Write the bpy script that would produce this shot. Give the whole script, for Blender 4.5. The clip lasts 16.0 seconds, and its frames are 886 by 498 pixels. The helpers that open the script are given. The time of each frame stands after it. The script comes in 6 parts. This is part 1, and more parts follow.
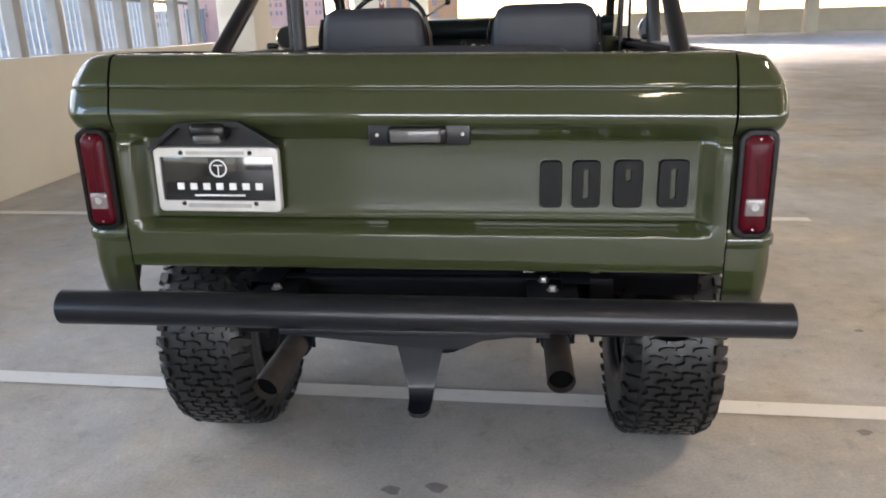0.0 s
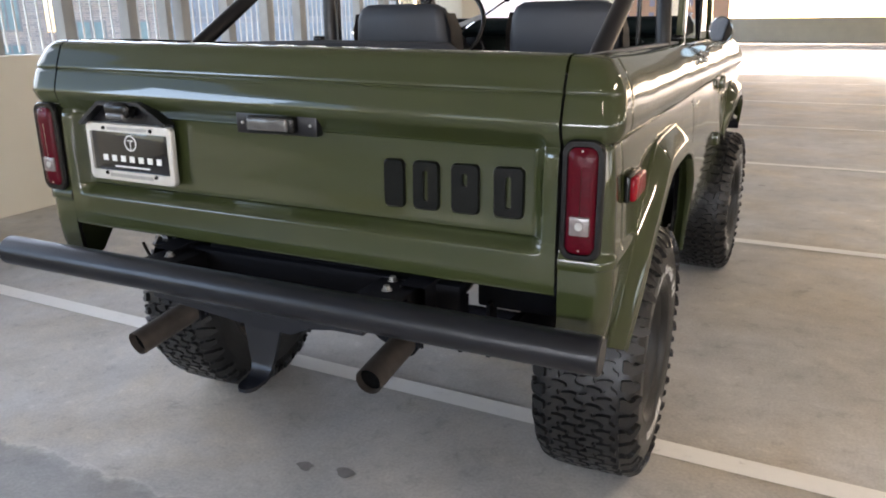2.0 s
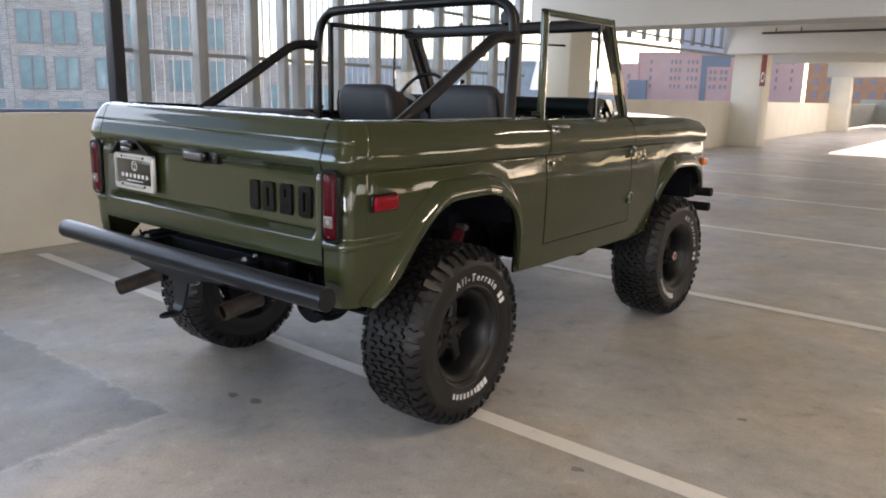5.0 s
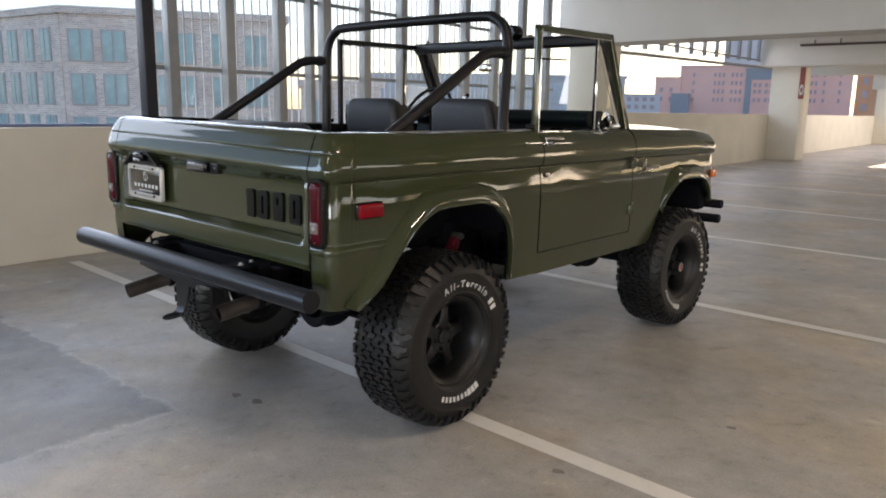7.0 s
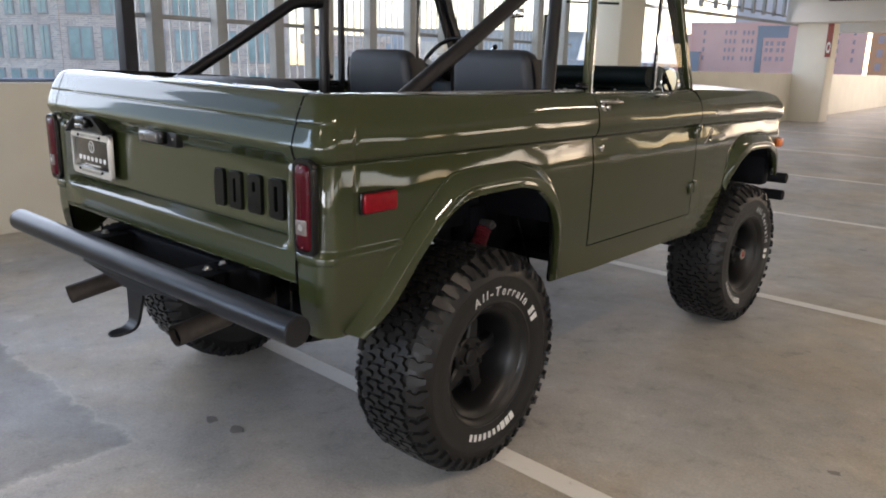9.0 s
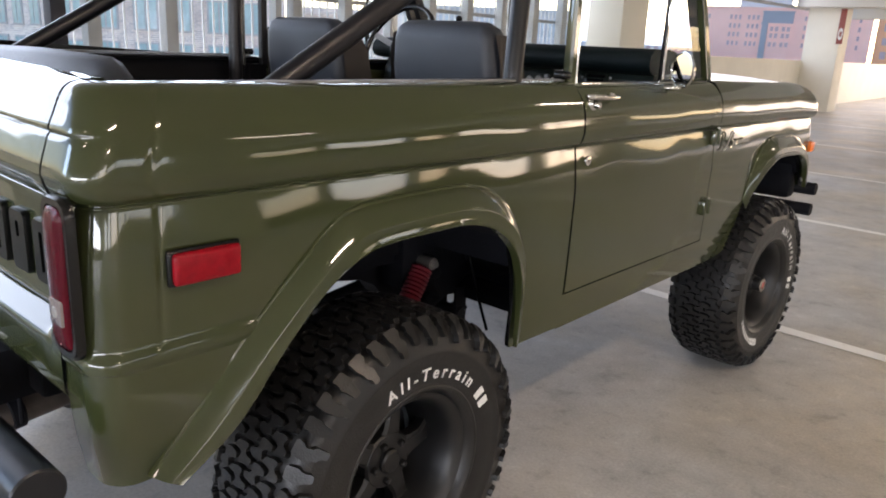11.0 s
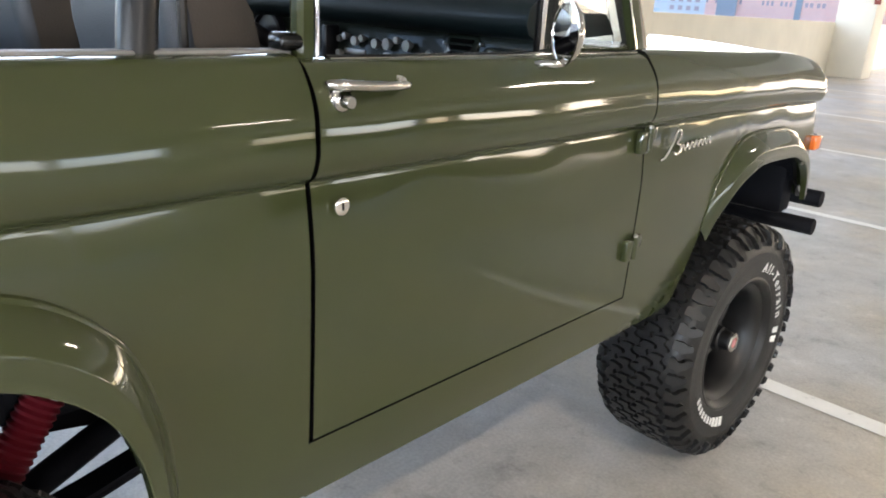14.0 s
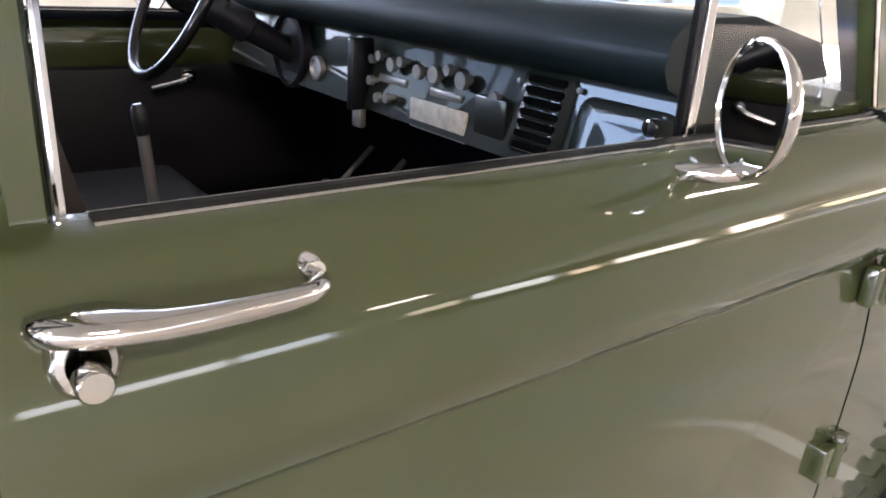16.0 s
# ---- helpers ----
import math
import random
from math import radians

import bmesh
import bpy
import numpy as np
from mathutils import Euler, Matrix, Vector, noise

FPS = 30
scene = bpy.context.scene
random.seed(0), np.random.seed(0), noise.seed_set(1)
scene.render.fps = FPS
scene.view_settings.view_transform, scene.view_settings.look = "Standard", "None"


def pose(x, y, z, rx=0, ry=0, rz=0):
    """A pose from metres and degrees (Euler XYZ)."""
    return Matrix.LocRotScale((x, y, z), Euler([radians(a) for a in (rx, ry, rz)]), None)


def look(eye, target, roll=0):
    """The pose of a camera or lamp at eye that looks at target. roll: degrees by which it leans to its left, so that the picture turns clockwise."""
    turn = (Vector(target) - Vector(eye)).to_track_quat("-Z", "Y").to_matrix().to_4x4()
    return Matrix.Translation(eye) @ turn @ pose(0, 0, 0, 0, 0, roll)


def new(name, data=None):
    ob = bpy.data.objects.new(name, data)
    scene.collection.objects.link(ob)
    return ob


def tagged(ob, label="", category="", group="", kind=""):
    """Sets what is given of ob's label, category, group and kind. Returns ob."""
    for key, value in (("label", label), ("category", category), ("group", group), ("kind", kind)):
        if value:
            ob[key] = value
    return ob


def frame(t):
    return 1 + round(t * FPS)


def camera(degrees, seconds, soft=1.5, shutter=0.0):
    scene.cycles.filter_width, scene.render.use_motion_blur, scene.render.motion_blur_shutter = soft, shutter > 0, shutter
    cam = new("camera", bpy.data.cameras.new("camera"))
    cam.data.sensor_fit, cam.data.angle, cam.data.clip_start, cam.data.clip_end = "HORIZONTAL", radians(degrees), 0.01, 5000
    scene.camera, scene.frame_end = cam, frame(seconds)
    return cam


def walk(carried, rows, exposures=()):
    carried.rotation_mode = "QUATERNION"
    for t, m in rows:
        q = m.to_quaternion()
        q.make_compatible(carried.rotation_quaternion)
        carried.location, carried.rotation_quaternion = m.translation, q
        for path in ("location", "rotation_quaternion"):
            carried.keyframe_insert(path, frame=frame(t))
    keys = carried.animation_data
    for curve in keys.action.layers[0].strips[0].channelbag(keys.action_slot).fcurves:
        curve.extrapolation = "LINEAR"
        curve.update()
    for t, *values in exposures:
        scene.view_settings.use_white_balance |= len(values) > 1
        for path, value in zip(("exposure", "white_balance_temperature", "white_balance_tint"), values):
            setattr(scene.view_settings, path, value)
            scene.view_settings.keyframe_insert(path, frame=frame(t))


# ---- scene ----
cam = camera(62.0, 16.0, 1.9)
PATH = [
    (0, (0.250, -1.758, 1.425), (0.053, 0.143, 0.838), -1.6),
    (0.5, (0.467, -1.705, 1.424), (0.101, 0.177, 0.855), -1.6),
    (1, (0.726, -1.731, 1.424), (0.232, 0.119, 0.844), -1.4),
    (1.5, (0.953, -1.662, 1.402), (0.300, 0.136, 0.818), -1.2),
    (2, (1.181, -1.505, 1.401), (0.372, 0.230, 0.821), -0.5),
    (2.5, (1.455, -1.433, 1.409), (0.516, 0.237, 0.832), 0.3),
    (3, (1.715, -1.444, 1.408), (0.688, 0.176, 0.839), 1.2),
    (3.5, (1.962, -1.550, 1.410), (0.877, 0.037, 0.861), 1.7),
    (4, (2.237, -1.599, 1.419), (1.109, -0.030, 0.904), 1.7),
    (4.5, (2.484, -1.669, 1.428), (1.319, -0.110, 0.968), 1.5),
    (5, (2.682, -1.774, 1.435), (1.480, -0.229, 1.026), 1.2),
    (7.5, (2.926, -1.683, 1.431), (1.630, -0.207, 1.055), 1.1),
    (8, (2.763, -1.550, 1.424), (1.471, -0.081, 1.009), 1.0),
    (10.5, (1.999, -0.640, 1.416), (0.732, 0.817, 0.893), 2.6),
    (11, (1.953, -0.436, 1.421), (0.690, 1.018, 0.883), 2.8),
    (11.5, (1.890, -0.262, 1.415), (0.622, 1.183, 0.863), 2.8),
    (12, (1.815, -0.057, 1.432), (0.543, 1.379, 0.864), 2.9),
    (12.5, (1.828, 0.147, 1.423), (0.537, 1.563, 0.851), 2.6),
    (13, (1.838, 0.349, 1.428), (0.552, 1.760, 0.830), 2.9),
    (13.5, (1.790, 0.550, 1.414), (0.513, 1.957, 0.788), 3.3),
    (14, (1.716, 0.744, 1.419), (0.431, 2.136, 0.779), 3.3),
    (14.5, (1.661, 0.903, 1.421), (0.348, 2.262, 0.766), 3.4),
    (15, (1.575, 1.104, 1.436), (0.203, 2.402, 0.779), 3.3),
    (15.5, (1.424, 1.255, 1.450), (-0.002, 2.477, 0.764), 3.8),
    (16, (1.227, 1.373, 1.469), (-0.256, 2.507, 0.754), 3.6),
]
EXPOSURES = [(0, -0.50, 6850, 21), (2, -0.54, 6850, 21), (3.5, -0.74, 6850, 22), (5, -0.96, 6800, 21), (7.5, -1.15, 6800, 20), (8.2, -1.10, 6800, 20), (10.5, -0.62, 6750, 22), (12, -0.18, 6650, 21), (13, 0.10, 6380, 17), (14.5, 0.27, 6340, 16), (16, 0.78, 6300, 26)]
walk(cam, [(t, look(eye, target, roll)) for t, eye, target, roll in PATH], EXPOSURES)

# ---- world, sun, large lights ----
SUN_AZ, SUN_EL = radians(95), radians(22)   # bearing of the sun (from +x, turning to +y) and its height
sun_dir = Vector((math.cos(SUN_AZ) * math.cos(SUN_EL), math.sin(SUN_AZ) * math.cos(SUN_EL), math.sin(SUN_EL)))
world = bpy.data.worlds.new("sky")
scene.world = world
world.use_nodes = True
wn = world.node_tree.nodes
sky = wn.new("ShaderNodeTexSky")
sky.sky_type, sky.sun_disc = "NISHITA", False
sky.sun_elevation, sky.sun_rotation = SUN_EL, math.pi / 2 - SUN_AZ
sky.dust_density, sky.ozone_density = 0.7, 1.3
world.node_tree.links.new(sky.outputs[0], wn["Background"].inputs[0])
wn["Background"].inputs[1].default_value = 0.52
sun = new("sun", bpy.data.lights.new("sun", "SUN"))
sun.data.energy, sun.data.angle, sun.data.color = 5.0, radians(0.6), (1.0, 0.82, 0.60)
sun.matrix_world = look(sun_dir * 60, (0, 0, 0))


def area_lamp(name, eye, target, w, h, power, color):
    lamp = new(name, bpy.data.lights.new(name, "AREA"))
    lamp.data.shape, lamp.data.size, lamp.data.size_y = "RECTANGLE", w, h
    lamp.data.energy, lamp.data.color = power, color
    lamp.matrix_world = look(eye, target)
    return lamp


# daylight that comes in through the open sides of the parking deck
area_lamp("daylight_west", (-10.0, 3.8, 4.3), (0, 3.8, 0.6), 16.0, 4.4, 1650, (0.72, 0.86, 1.0))
area_lamp("daylight_west", (-10.0, -10.3, 4.0), (0, -7.0, 0.8), 3.7, 4.0, 640, (0.50, 0.73, 1.0))
area_lamp("daylight_west", (-5.25, 17.0, 2.5), (0, 17.0, 1.2), 11.0, 1.9, 110, (0.90, 0.94, 1.0))
area_lamp("daylight_south", (5.0, -15.6, 2.4), (5.0, 0, 1.0), 18.0, 2.1, 3700, (0.80, 0.90, 1.0))
# sky light through the open roof of the far part of the deck
area_lamp("daylight_roof", (5.0, 36.5, 4.3), (3.0, 34.5, 0), 15.0, 12.0, 3500, (1.0, 0.88, 0.72))
# openings of the east side: from, to along the deck, height of the bright part, power, colour
EAST_OPENINGS = [(-12.0, -8.6, 2.4, 180, (0.84, 0.92, 1.0)), (-7.6, -5.2, 2.4, 150, (0.84, 0.92, 1.0)),
                 (-4.2, 1.4, 2.4, 330, (1.0, 0.94, 0.86)), (2.4, 6.5, 1.15, 52, (0.84, 0.92, 1.0)),
                 (6.6, 9.0, 1.15, 28, (0.58, 0.77, 1.0)), (11.3, 13.8, 0.95, 12, (1.0, 0.84, 0.66)),
                 (13.9, 17.6, 1.20, 52, (0.74, 0.86, 1.0)), (17.7, 19.6, 0.95, 18, (1.0, 0.70, 0.46)),
                 (19.8, 24.8, 1.15, 110, (1.0, 0.92, 0.82)), (25.4, 30.0, 2.4, 420, (1.0, 0.84, 0.64))]
for y0, y1, h, power, colour in EAST_OPENINGS:
    area_lamp("daylight_east", (17.85, (y0 + y1) / 2, 1.22 + h / 2), (0, (y0 + y1) / 2, 0.2 + h / 2), y1 - y0, h, power, colour)


# ---- materials ----
def ramp(nt, fac, stops):
    n = nt.nodes.new("ShaderNodeValToRGB")
    while len(n.color_ramp.elements) < len(stops):
        n.color_ramp.elements.new(0.5)
    for e, (p, c) in zip(n.color_ramp.elements, stops):
        e.position, e.color = p, (*c, 1) if len(c) == 3 else c
    nt.links.new(fac, n.inputs[0])
    return n.outputs[0]


def noise_tex(nt, co, scale, detail=4.0, rough=0.55, distort=0.0):
    n = nt.nodes.new("ShaderNodeTexNoise")
    n.inputs["Scale"].default_value, n.inputs["Detail"].default_value = scale, detail
    n.inputs["Roughness"].default_value, n.inputs["Distortion"].default_value = rough, distort
    nt.links.new(co, n.inputs["Vector"])
    return n.outputs["Fac"]


def material(name, col, rough=0.5, metal=0.0, coat=0.0, var=0.12, scale=6.0, fine=150.0, bump=0.05, spread=0.08, tint=None, spec=0.5):
    m = bpy.data.materials.new(name)
    m.use_nodes = True
    nt = m.node_tree
    b = nt.nodes["Principled BSDF"]
    co = nt.nodes.new("ShaderNodeTexCoord").outputs["Object"]
    big = noise_tex(nt, co, scale)
    small = noise_tex(nt, co, fine, 2.0)
    lo = [c * (1 - var) for c in col]
    hi = [min(1, c * (1 + var)) for c in (tint or col)]
    nt.links.new(ramp(nt, big, [(0.3, lo), (0.7, hi)]), b.inputs["Base Color"])
    mr = nt.nodes.new("ShaderNodeMapRange")
    mr.inputs["To Min"].default_value, mr.inputs["To Max"].default_value = max(0.0, rough - spread), min(1.0, rough + spread)
    mix = nt.nodes.new("ShaderNodeMath")
    mix.operation = "MULTIPLY_ADD"
    mix.inputs[1].default_value, mix.inputs[2].default_value = 0.5, 0.25
    nt.links.new(small, mix.inputs[0])
    nt.links.new(mix.outputs[0], mr.inputs["Value"])
    nt.links.new(mr.outputs[0], b.inputs["Roughness"])
    b.inputs["Metallic"].default_value = metal
    b.inputs["Coat Weight"].default_value = coat
    b.inputs["Specular IOR Level"].default_value = spec
    b.inputs["Coat Roughness"].default_value = 0.035
    if bump:
        bp = nt.nodes.new("ShaderNodeBump")
        bp.inputs["Strength"].default_value, bp.inputs["Distance"].default_value = bump, 0.004
        nt.links.new(small, bp.inputs["Height"])
        nt.links.new(bp.outputs[0], b.inputs["Normal"])
    return m


def glass(name, col=(1, 1, 1), rough=0.0, ior=1.45):
    m = bpy.data.materials.new(name)
    m.use_nodes = True
    b = m.node_tree.nodes["Principled BSDF"]
    b.inputs["Base Color"].default_value = (*col, 1)
    b.inputs["Roughness"].default_value, b.inputs["IOR"].default_value = rough, ior
    b.inputs["Transmission Weight"].default_value = 1.0
    return m


def emitter(name, col, power):
    m = bpy.data.materials.new(name)
    m.use_nodes = True
    b = m.node_tree.nodes["Principled BSDF"]
    b.inputs["Emission Color"].default_value, b.inputs["Emission Strength"].default_value = (*col, 1), power
    return m


def concrete_floor():
    m = bpy.data.materials.new("worn_concrete")
    m.use_nodes = True
    nt = m.node_tree
    b = nt.nodes["Principled BSDF"]
    co = nt.nodes.new("ShaderNodeTexCoord").outputs["Object"]
    clouds = ramp(nt, noise_tex(nt, co, 0.7, 7, 0.62, 0.2), [(0.30, (0.40, 0.385, 0.365)), (0.45, (0.49, 0.475, 0.45)), (0.55, (0.54, 0.52, 0.495)), (0.70, (0.64, 0.62, 0.60))])
    blots = ramp(nt, noise_tex(nt, co, 3.1, 7, 0.68, 0.25), [(0.28, (0.60, 0.595, 0.59)), (0.39, (0.90, 0.90, 0.90)), (0.50, (0.99, 0.99, 0.99)), (0.60, (1.06, 1.06, 1.06)), (0.74, (1.32, 1.32, 1.32))])
    grit = ramp(nt, noise_tex(nt, co, 90, 3), [(0.35, (0.90, 0.90, 0.90)), (0.65, (1.07, 1.07, 1.07))])
    mul = []
    scuff = ramp(nt, noise_tex(nt, co, 11, 8, 0.72, 0.15), [(0.30, (0.72, 0.72, 0.72)), (0.44, (0.96, 0.96, 0.96)), (0.60, (1.0, 1.0, 1.0)), (0.72, (1.26, 1.26, 1.26))])
    hue = ramp(nt, noise_tex(nt, co, 0.9, 5, 0.6, 0.3), [(0.33, (0.95, 1.0, 1.05)), (0.50, (1.0, 1.0, 0.98)), (0.64, (1.07, 1.0, 0.87))])
    # grey traffic film that ends along two pour joints, with paler worn edges
    sep = nt.nodes.new("ShaderNodeSeparateXYZ")
    nt.links.new(co, sep.inputs[0])
    wob = noise_tex(nt, co, 5.0, 5, 0.65)
    film = None
    for axis, edge, sign, soft in (("X", -0.34, 1, 0.07), ("Y", -0.20, 1, 0.07), ("X", 2.2, -1, 0.7), ("Y", 1.1, -1, 0.6)):
        jit = nt.nodes.new("ShaderNodeMath")
        jit.operation = "MULTIPLY_ADD"
        jit.inputs[1].default_value = 0.22
        nt.links.new(wob, jit.inputs[0])
        turn = nt.nodes.new("ShaderNodeMath")
        turn.operation = "MULTIPLY"
        turn.inputs[1].default_value = sign
        nt.links.new(sep.outputs[axis], turn.inputs[0])
        nt.links.new(turn.outputs[0], jit.inputs[2])
        step = nt.nodes.new("ShaderNodeMapRange")
        step.interpolation_type = "SMOOTHSTEP"
        step.inputs["From Min"].default_value, step.inputs["From Max"].default_value = edge + 0.20, edge + 0.20 + soft
        nt.links.new(jit.outputs[0], step.inputs["Value"])
        if film is None:
            film = step.outputs[0]
        else:
            far = nt.nodes.new("ShaderNodeMath")
            far.operation = "MAXIMUM"
            nt.links.new(film, far.inputs[0])
            nt.links.new(step.outputs[0], far.inputs[1])
            film = far.outputs[0]
    film = ramp(nt, film, [(0.0, (0.60, 0.60, 0.60)), (0.55, (0.80, 0.80, 0.80)), (0.80, (1.08, 1.08, 1.08)), (1.0, (0.96, 0.96, 0.96))])
    for a, c in ((clouds, blots), (None, scuff), (None, hue), (None, grit), (None, film)):
        n = nt.nodes.new("ShaderNodeMix")
        n.data_type, n.blend_type = "RGBA", "MULTIPLY"
        n.inputs["Factor"].default_value = 1.0
        nt.links.new(a if a else mul[-1], n.inputs["A"])
        nt.links.new(c, n.inputs["B"])
        mul.append(n.outputs["Result"])
    nt.links.new(mul[-1], b.inputs["Base Color"])
    r = ramp(nt, noise_tex(nt, co, 1.7, 5, 0.6, 0.4), [(0.3, (0.40, 0.40, 0.40)), (0.7, (0.62, 0.62, 0.62))])
    nt.links.new(r, b.inputs["Roughness"])
    bp = nt.nodes.new("ShaderNodeBump")
    bp.inputs["Strength"].default_value, bp.inputs["Distance"].default_value = 0.10, 0.004
    nt.links.new(noise_tex(nt, co, 40, 6, 0.7), bp.inputs["Height"])
    nt.links.new(bp.outputs[0], b.inputs["Normal"])
    return m


def line_paint():
    m = material("worn_line_paint", (0.62, 0.61, 0.57), 0.5, var=0.10, scale=3, fine=60, bump=0.08)
    nt = m.node_tree
    b = nt.nodes["Principled BSDF"]
    co = nt.nodes.new("ShaderNodeTexCoord").outputs["Object"]
    worn = ramp(nt, noise_tex(nt, co, 14, 8, 0.75), [(0.28, (0.58, 0.57, 0.54)), (0.40, (0.86, 0.85, 0.81)), (0.7, (0.90, 0.89, 0.85))])
    nt.links.new(worn, b.inputs["Base Color"])
    return m


FLOOR = concrete_floor()
LINE = line_paint()
SPOT = material("oil_stain", (0.22, 0.21, 0.20), 0.45, var=0.2, scale=20)
# for added walls: set dark to hold down reflections in the car paint
DARKWALL = material("dark_reflection_wall", (0.11, 0.10, 0.09), 0.8, var=0.25, scale=0.7, fine=40, bump=0.1)
WALL = material("cream_wall_paint", (0.80, 0.75, 0.63), 0.6, var=0.05, scale=1.3, fine=60, bump=0.12)
CEIL = material("white_ceiling_paint", (0.72, 0.69, 0.62), 0.7, var=0.05, scale=0.8, fine=40, bump=0.15)
STEELGREY = material("galvanised_mullion", (0.36, 0.37, 0.36), 0.45, metal=0.3, var=0.12, scale=3)
DARKPOST = material("dark_painted_steel", (0.02, 0.02, 0.025), 0.5, var=0.2)
FIN = material("pale_screen_fin", (0.74, 0.74, 0.72), 0.5, var=0.08)
SILLBLUE = material("blue_grey_sill_metal", (0.25, 0.30, 0.42), 0.4, metal=0.4)
PIPE = material("rusty_sprinkler_pipe", (0.10, 0.07, 0.055), 0.6, var=0.3)


def brick_courses(name, along):
    """Brickwork for an upright face that runs along a direction of the plan."""
    m = material(name, (0.92, 0.80, 0.72), 0.85, var=0.16, scale=0.4, fine=9, bump=0)
    nt = m.node_tree
    b = nt.nodes["Principled BSDF"]
    tone = b.inputs["Base Color"].links[0].from_socket
    co = nt.nodes.new("ShaderNodeTexCoord").outputs["Object"]
    sep, dot, com = (nt.nodes.new(k) for k in ("ShaderNodeSeparateXYZ", "ShaderNodeVectorMath", "ShaderNodeCombineXYZ"))
    dot.operation = "DOT_PRODUCT"
    d = Vector((*along, 0)).normalized()
    dot.inputs[1].default_value = d
    nt.links.new(co, sep.inputs[0])
    nt.links.new(co, dot.inputs[0])
    nt.links.new(dot.outputs["Value"], com.inputs["X"])
    nt.links.new(sep.outputs["Z"], com.inputs["Y"])
    br = nt.nodes.new("ShaderNodeTexBrick")
    br.inputs["Color1"].default_value, br.inputs["Color2"].default_value, br.inputs["Mortar"].default_value = (1.02, 0.98, 0.95, 1), (0.74, 0.72, 0.72, 1), (1.25, 1.25, 1.25, 1)
    br.inputs["Scale"].default_value, br.inputs["Mortar Size"].default_value = 1.0, 0.014
    br.inputs["Brick Width"].default_value, br.inputs["Row Height"].default_value = 0.42, 0.14
    nt.links.new(com.outputs[0], br.inputs["Vector"])
    mx = nt.nodes.new("ShaderNodeMix")
    mx.data_type, mx.blend_type = "RGBA", "MULTIPLY"
    mx.inputs["Factor"].default_value = 1.0
    nt.links.new(tone, mx.inputs["A"])
    nt.links.new(br.outputs["Color"], mx.inputs["B"])
    nt.links.new(mx.outputs["Result"], b.inputs["Base Color"])
    return m


BRICKFACE, BRICKSIDE = brick_courses("far_brick", (0.55, 0.835)), brick_courses("far_brick", (0.987, 0.16))
BRICKTRIM = material("pale_window_frame", (0.55, 0.54, 0.52), 0.6)
PANEGREEN = material("greenish_window_glass", (0.42, 0.60, 0.60), 0.12, var=0.3, scale=0.6)
PINK = material("pink_render", (0.95, 0.60, 0.52), 0.85, var=0.08, scale=0.1, fine=4, bump=0)
ORANGE = material("orange_render", (0.80, 0.42, 0.24), 0.85, var=0.1, scale=0.2, fine=4, bump=0)
HAZE = material("pale_grey_render", (0.66, 0.68, 0.72), 0.85, var=0.06, scale=0.1, fine=4, bump=0)
GLASSY = material("blue_grey_spandrel", (0.56, 0.61, 0.66), 0.4, var=0.1, scale=0.2, bump=0)
PANEBLUE = material("blue_window_glass", (0.50, 0.60, 0.68), 0.12, var=0.3, scale=0.4, bump=0)
GREYBLUE = material("blue_grey_cladding", (0.34, 0.37, 0.42), 0.6, var=0.08, scale=0.1, bump=0)
PANEDARK = material("dark_far_glass", (0.46, 0.36, 0.40), 0.2, bump=0)
EARTH = material("city_ground", (0.20, 0.19, 0.18), 0.9, var=0.2, scale=0.02, fine=0.5, bump=0)
SIGNRED = material("red_sign_paint", (0.30, 0.07, 0.05), 0.5)
TUBELIGHT = emitter("glowing_tube", (1.0, 0.93, 0.80), 14.0)
SIGNWHITE = material("white_sign_paint", (0.75, 0.74, 0.70), 0.5)


# ---- mesh helpers ----
def finish(bm, name, mat, smooth=40):
    me = bpy.data.meshes.new(name)
    bm.normal_update()
    bm.to_mesh(me)
    bm.free()
    me.materials.append(mat)
    if smooth:
        me.polygons.foreach_set("use_smooth", [True] * len(me.polygons))
        me.set_sharp_from_angle(angle=radians(smooth))
    return me


def part(name, bm, mat, parent, label="", smooth=40):
    ob = new(name, finish(bm, name, mat, smooth))
    ob.parent = parent
    return tagged(ob, label)


def solid(name, bm, mat, label, category, kind="", group="", smooth=40):
    return tagged(new(name, finish(bm, name, mat, smooth)), label, category, group, kind)


def thing(name, at, label, category, group="", kind=""):
    ob = tagged(new(name), label, category, group, kind)
    ob.location = at
    ob.empty_display_size = 0.1
    return ob


def box(bm, lo, hi, r=0.0, seg=2):
    """An axis-aligned block from lo to hi, with rounded edges of radius r."""
    vs = [bm.verts.new((x, y, z)) for x in (lo[0], hi[0]) for y in (lo[1], hi[1]) for z in (lo[2], hi[2])]
    fs = [bm.faces.new([vs[i] for i in q]) for q in ((0, 1, 3, 2), (4, 6, 7, 5), (0, 4, 5, 1), (2, 3, 7, 6), (0, 2, 6, 4), (1, 5, 7, 3))]
    if r > 0:
        edges = {e for f in fs for e in f.edges}
        bmesh.ops.bevel(bm, geom=list(edges), offset=r, segments=seg, affect="EDGES", profile=0.5)
    return bm


def moved(bm, m, verts=None):
    bmesh.ops.transform(bm, matrix=m, verts=verts if verts is not None else bm.verts[:])
    return bm


def grid(bm, rows, close=False):
    """Quads over rows of equally many points."""
    vv = [[bm.verts.new(p) for p in row] for row in rows]
    n = len(vv[0])
    for a, b in zip(vv, vv[1:]):
        for i in range(n if close else n - 1):
            j = (i + 1) % n
            bm.faces.new((a[i], a[j], b[j], b[i]))
    return vv


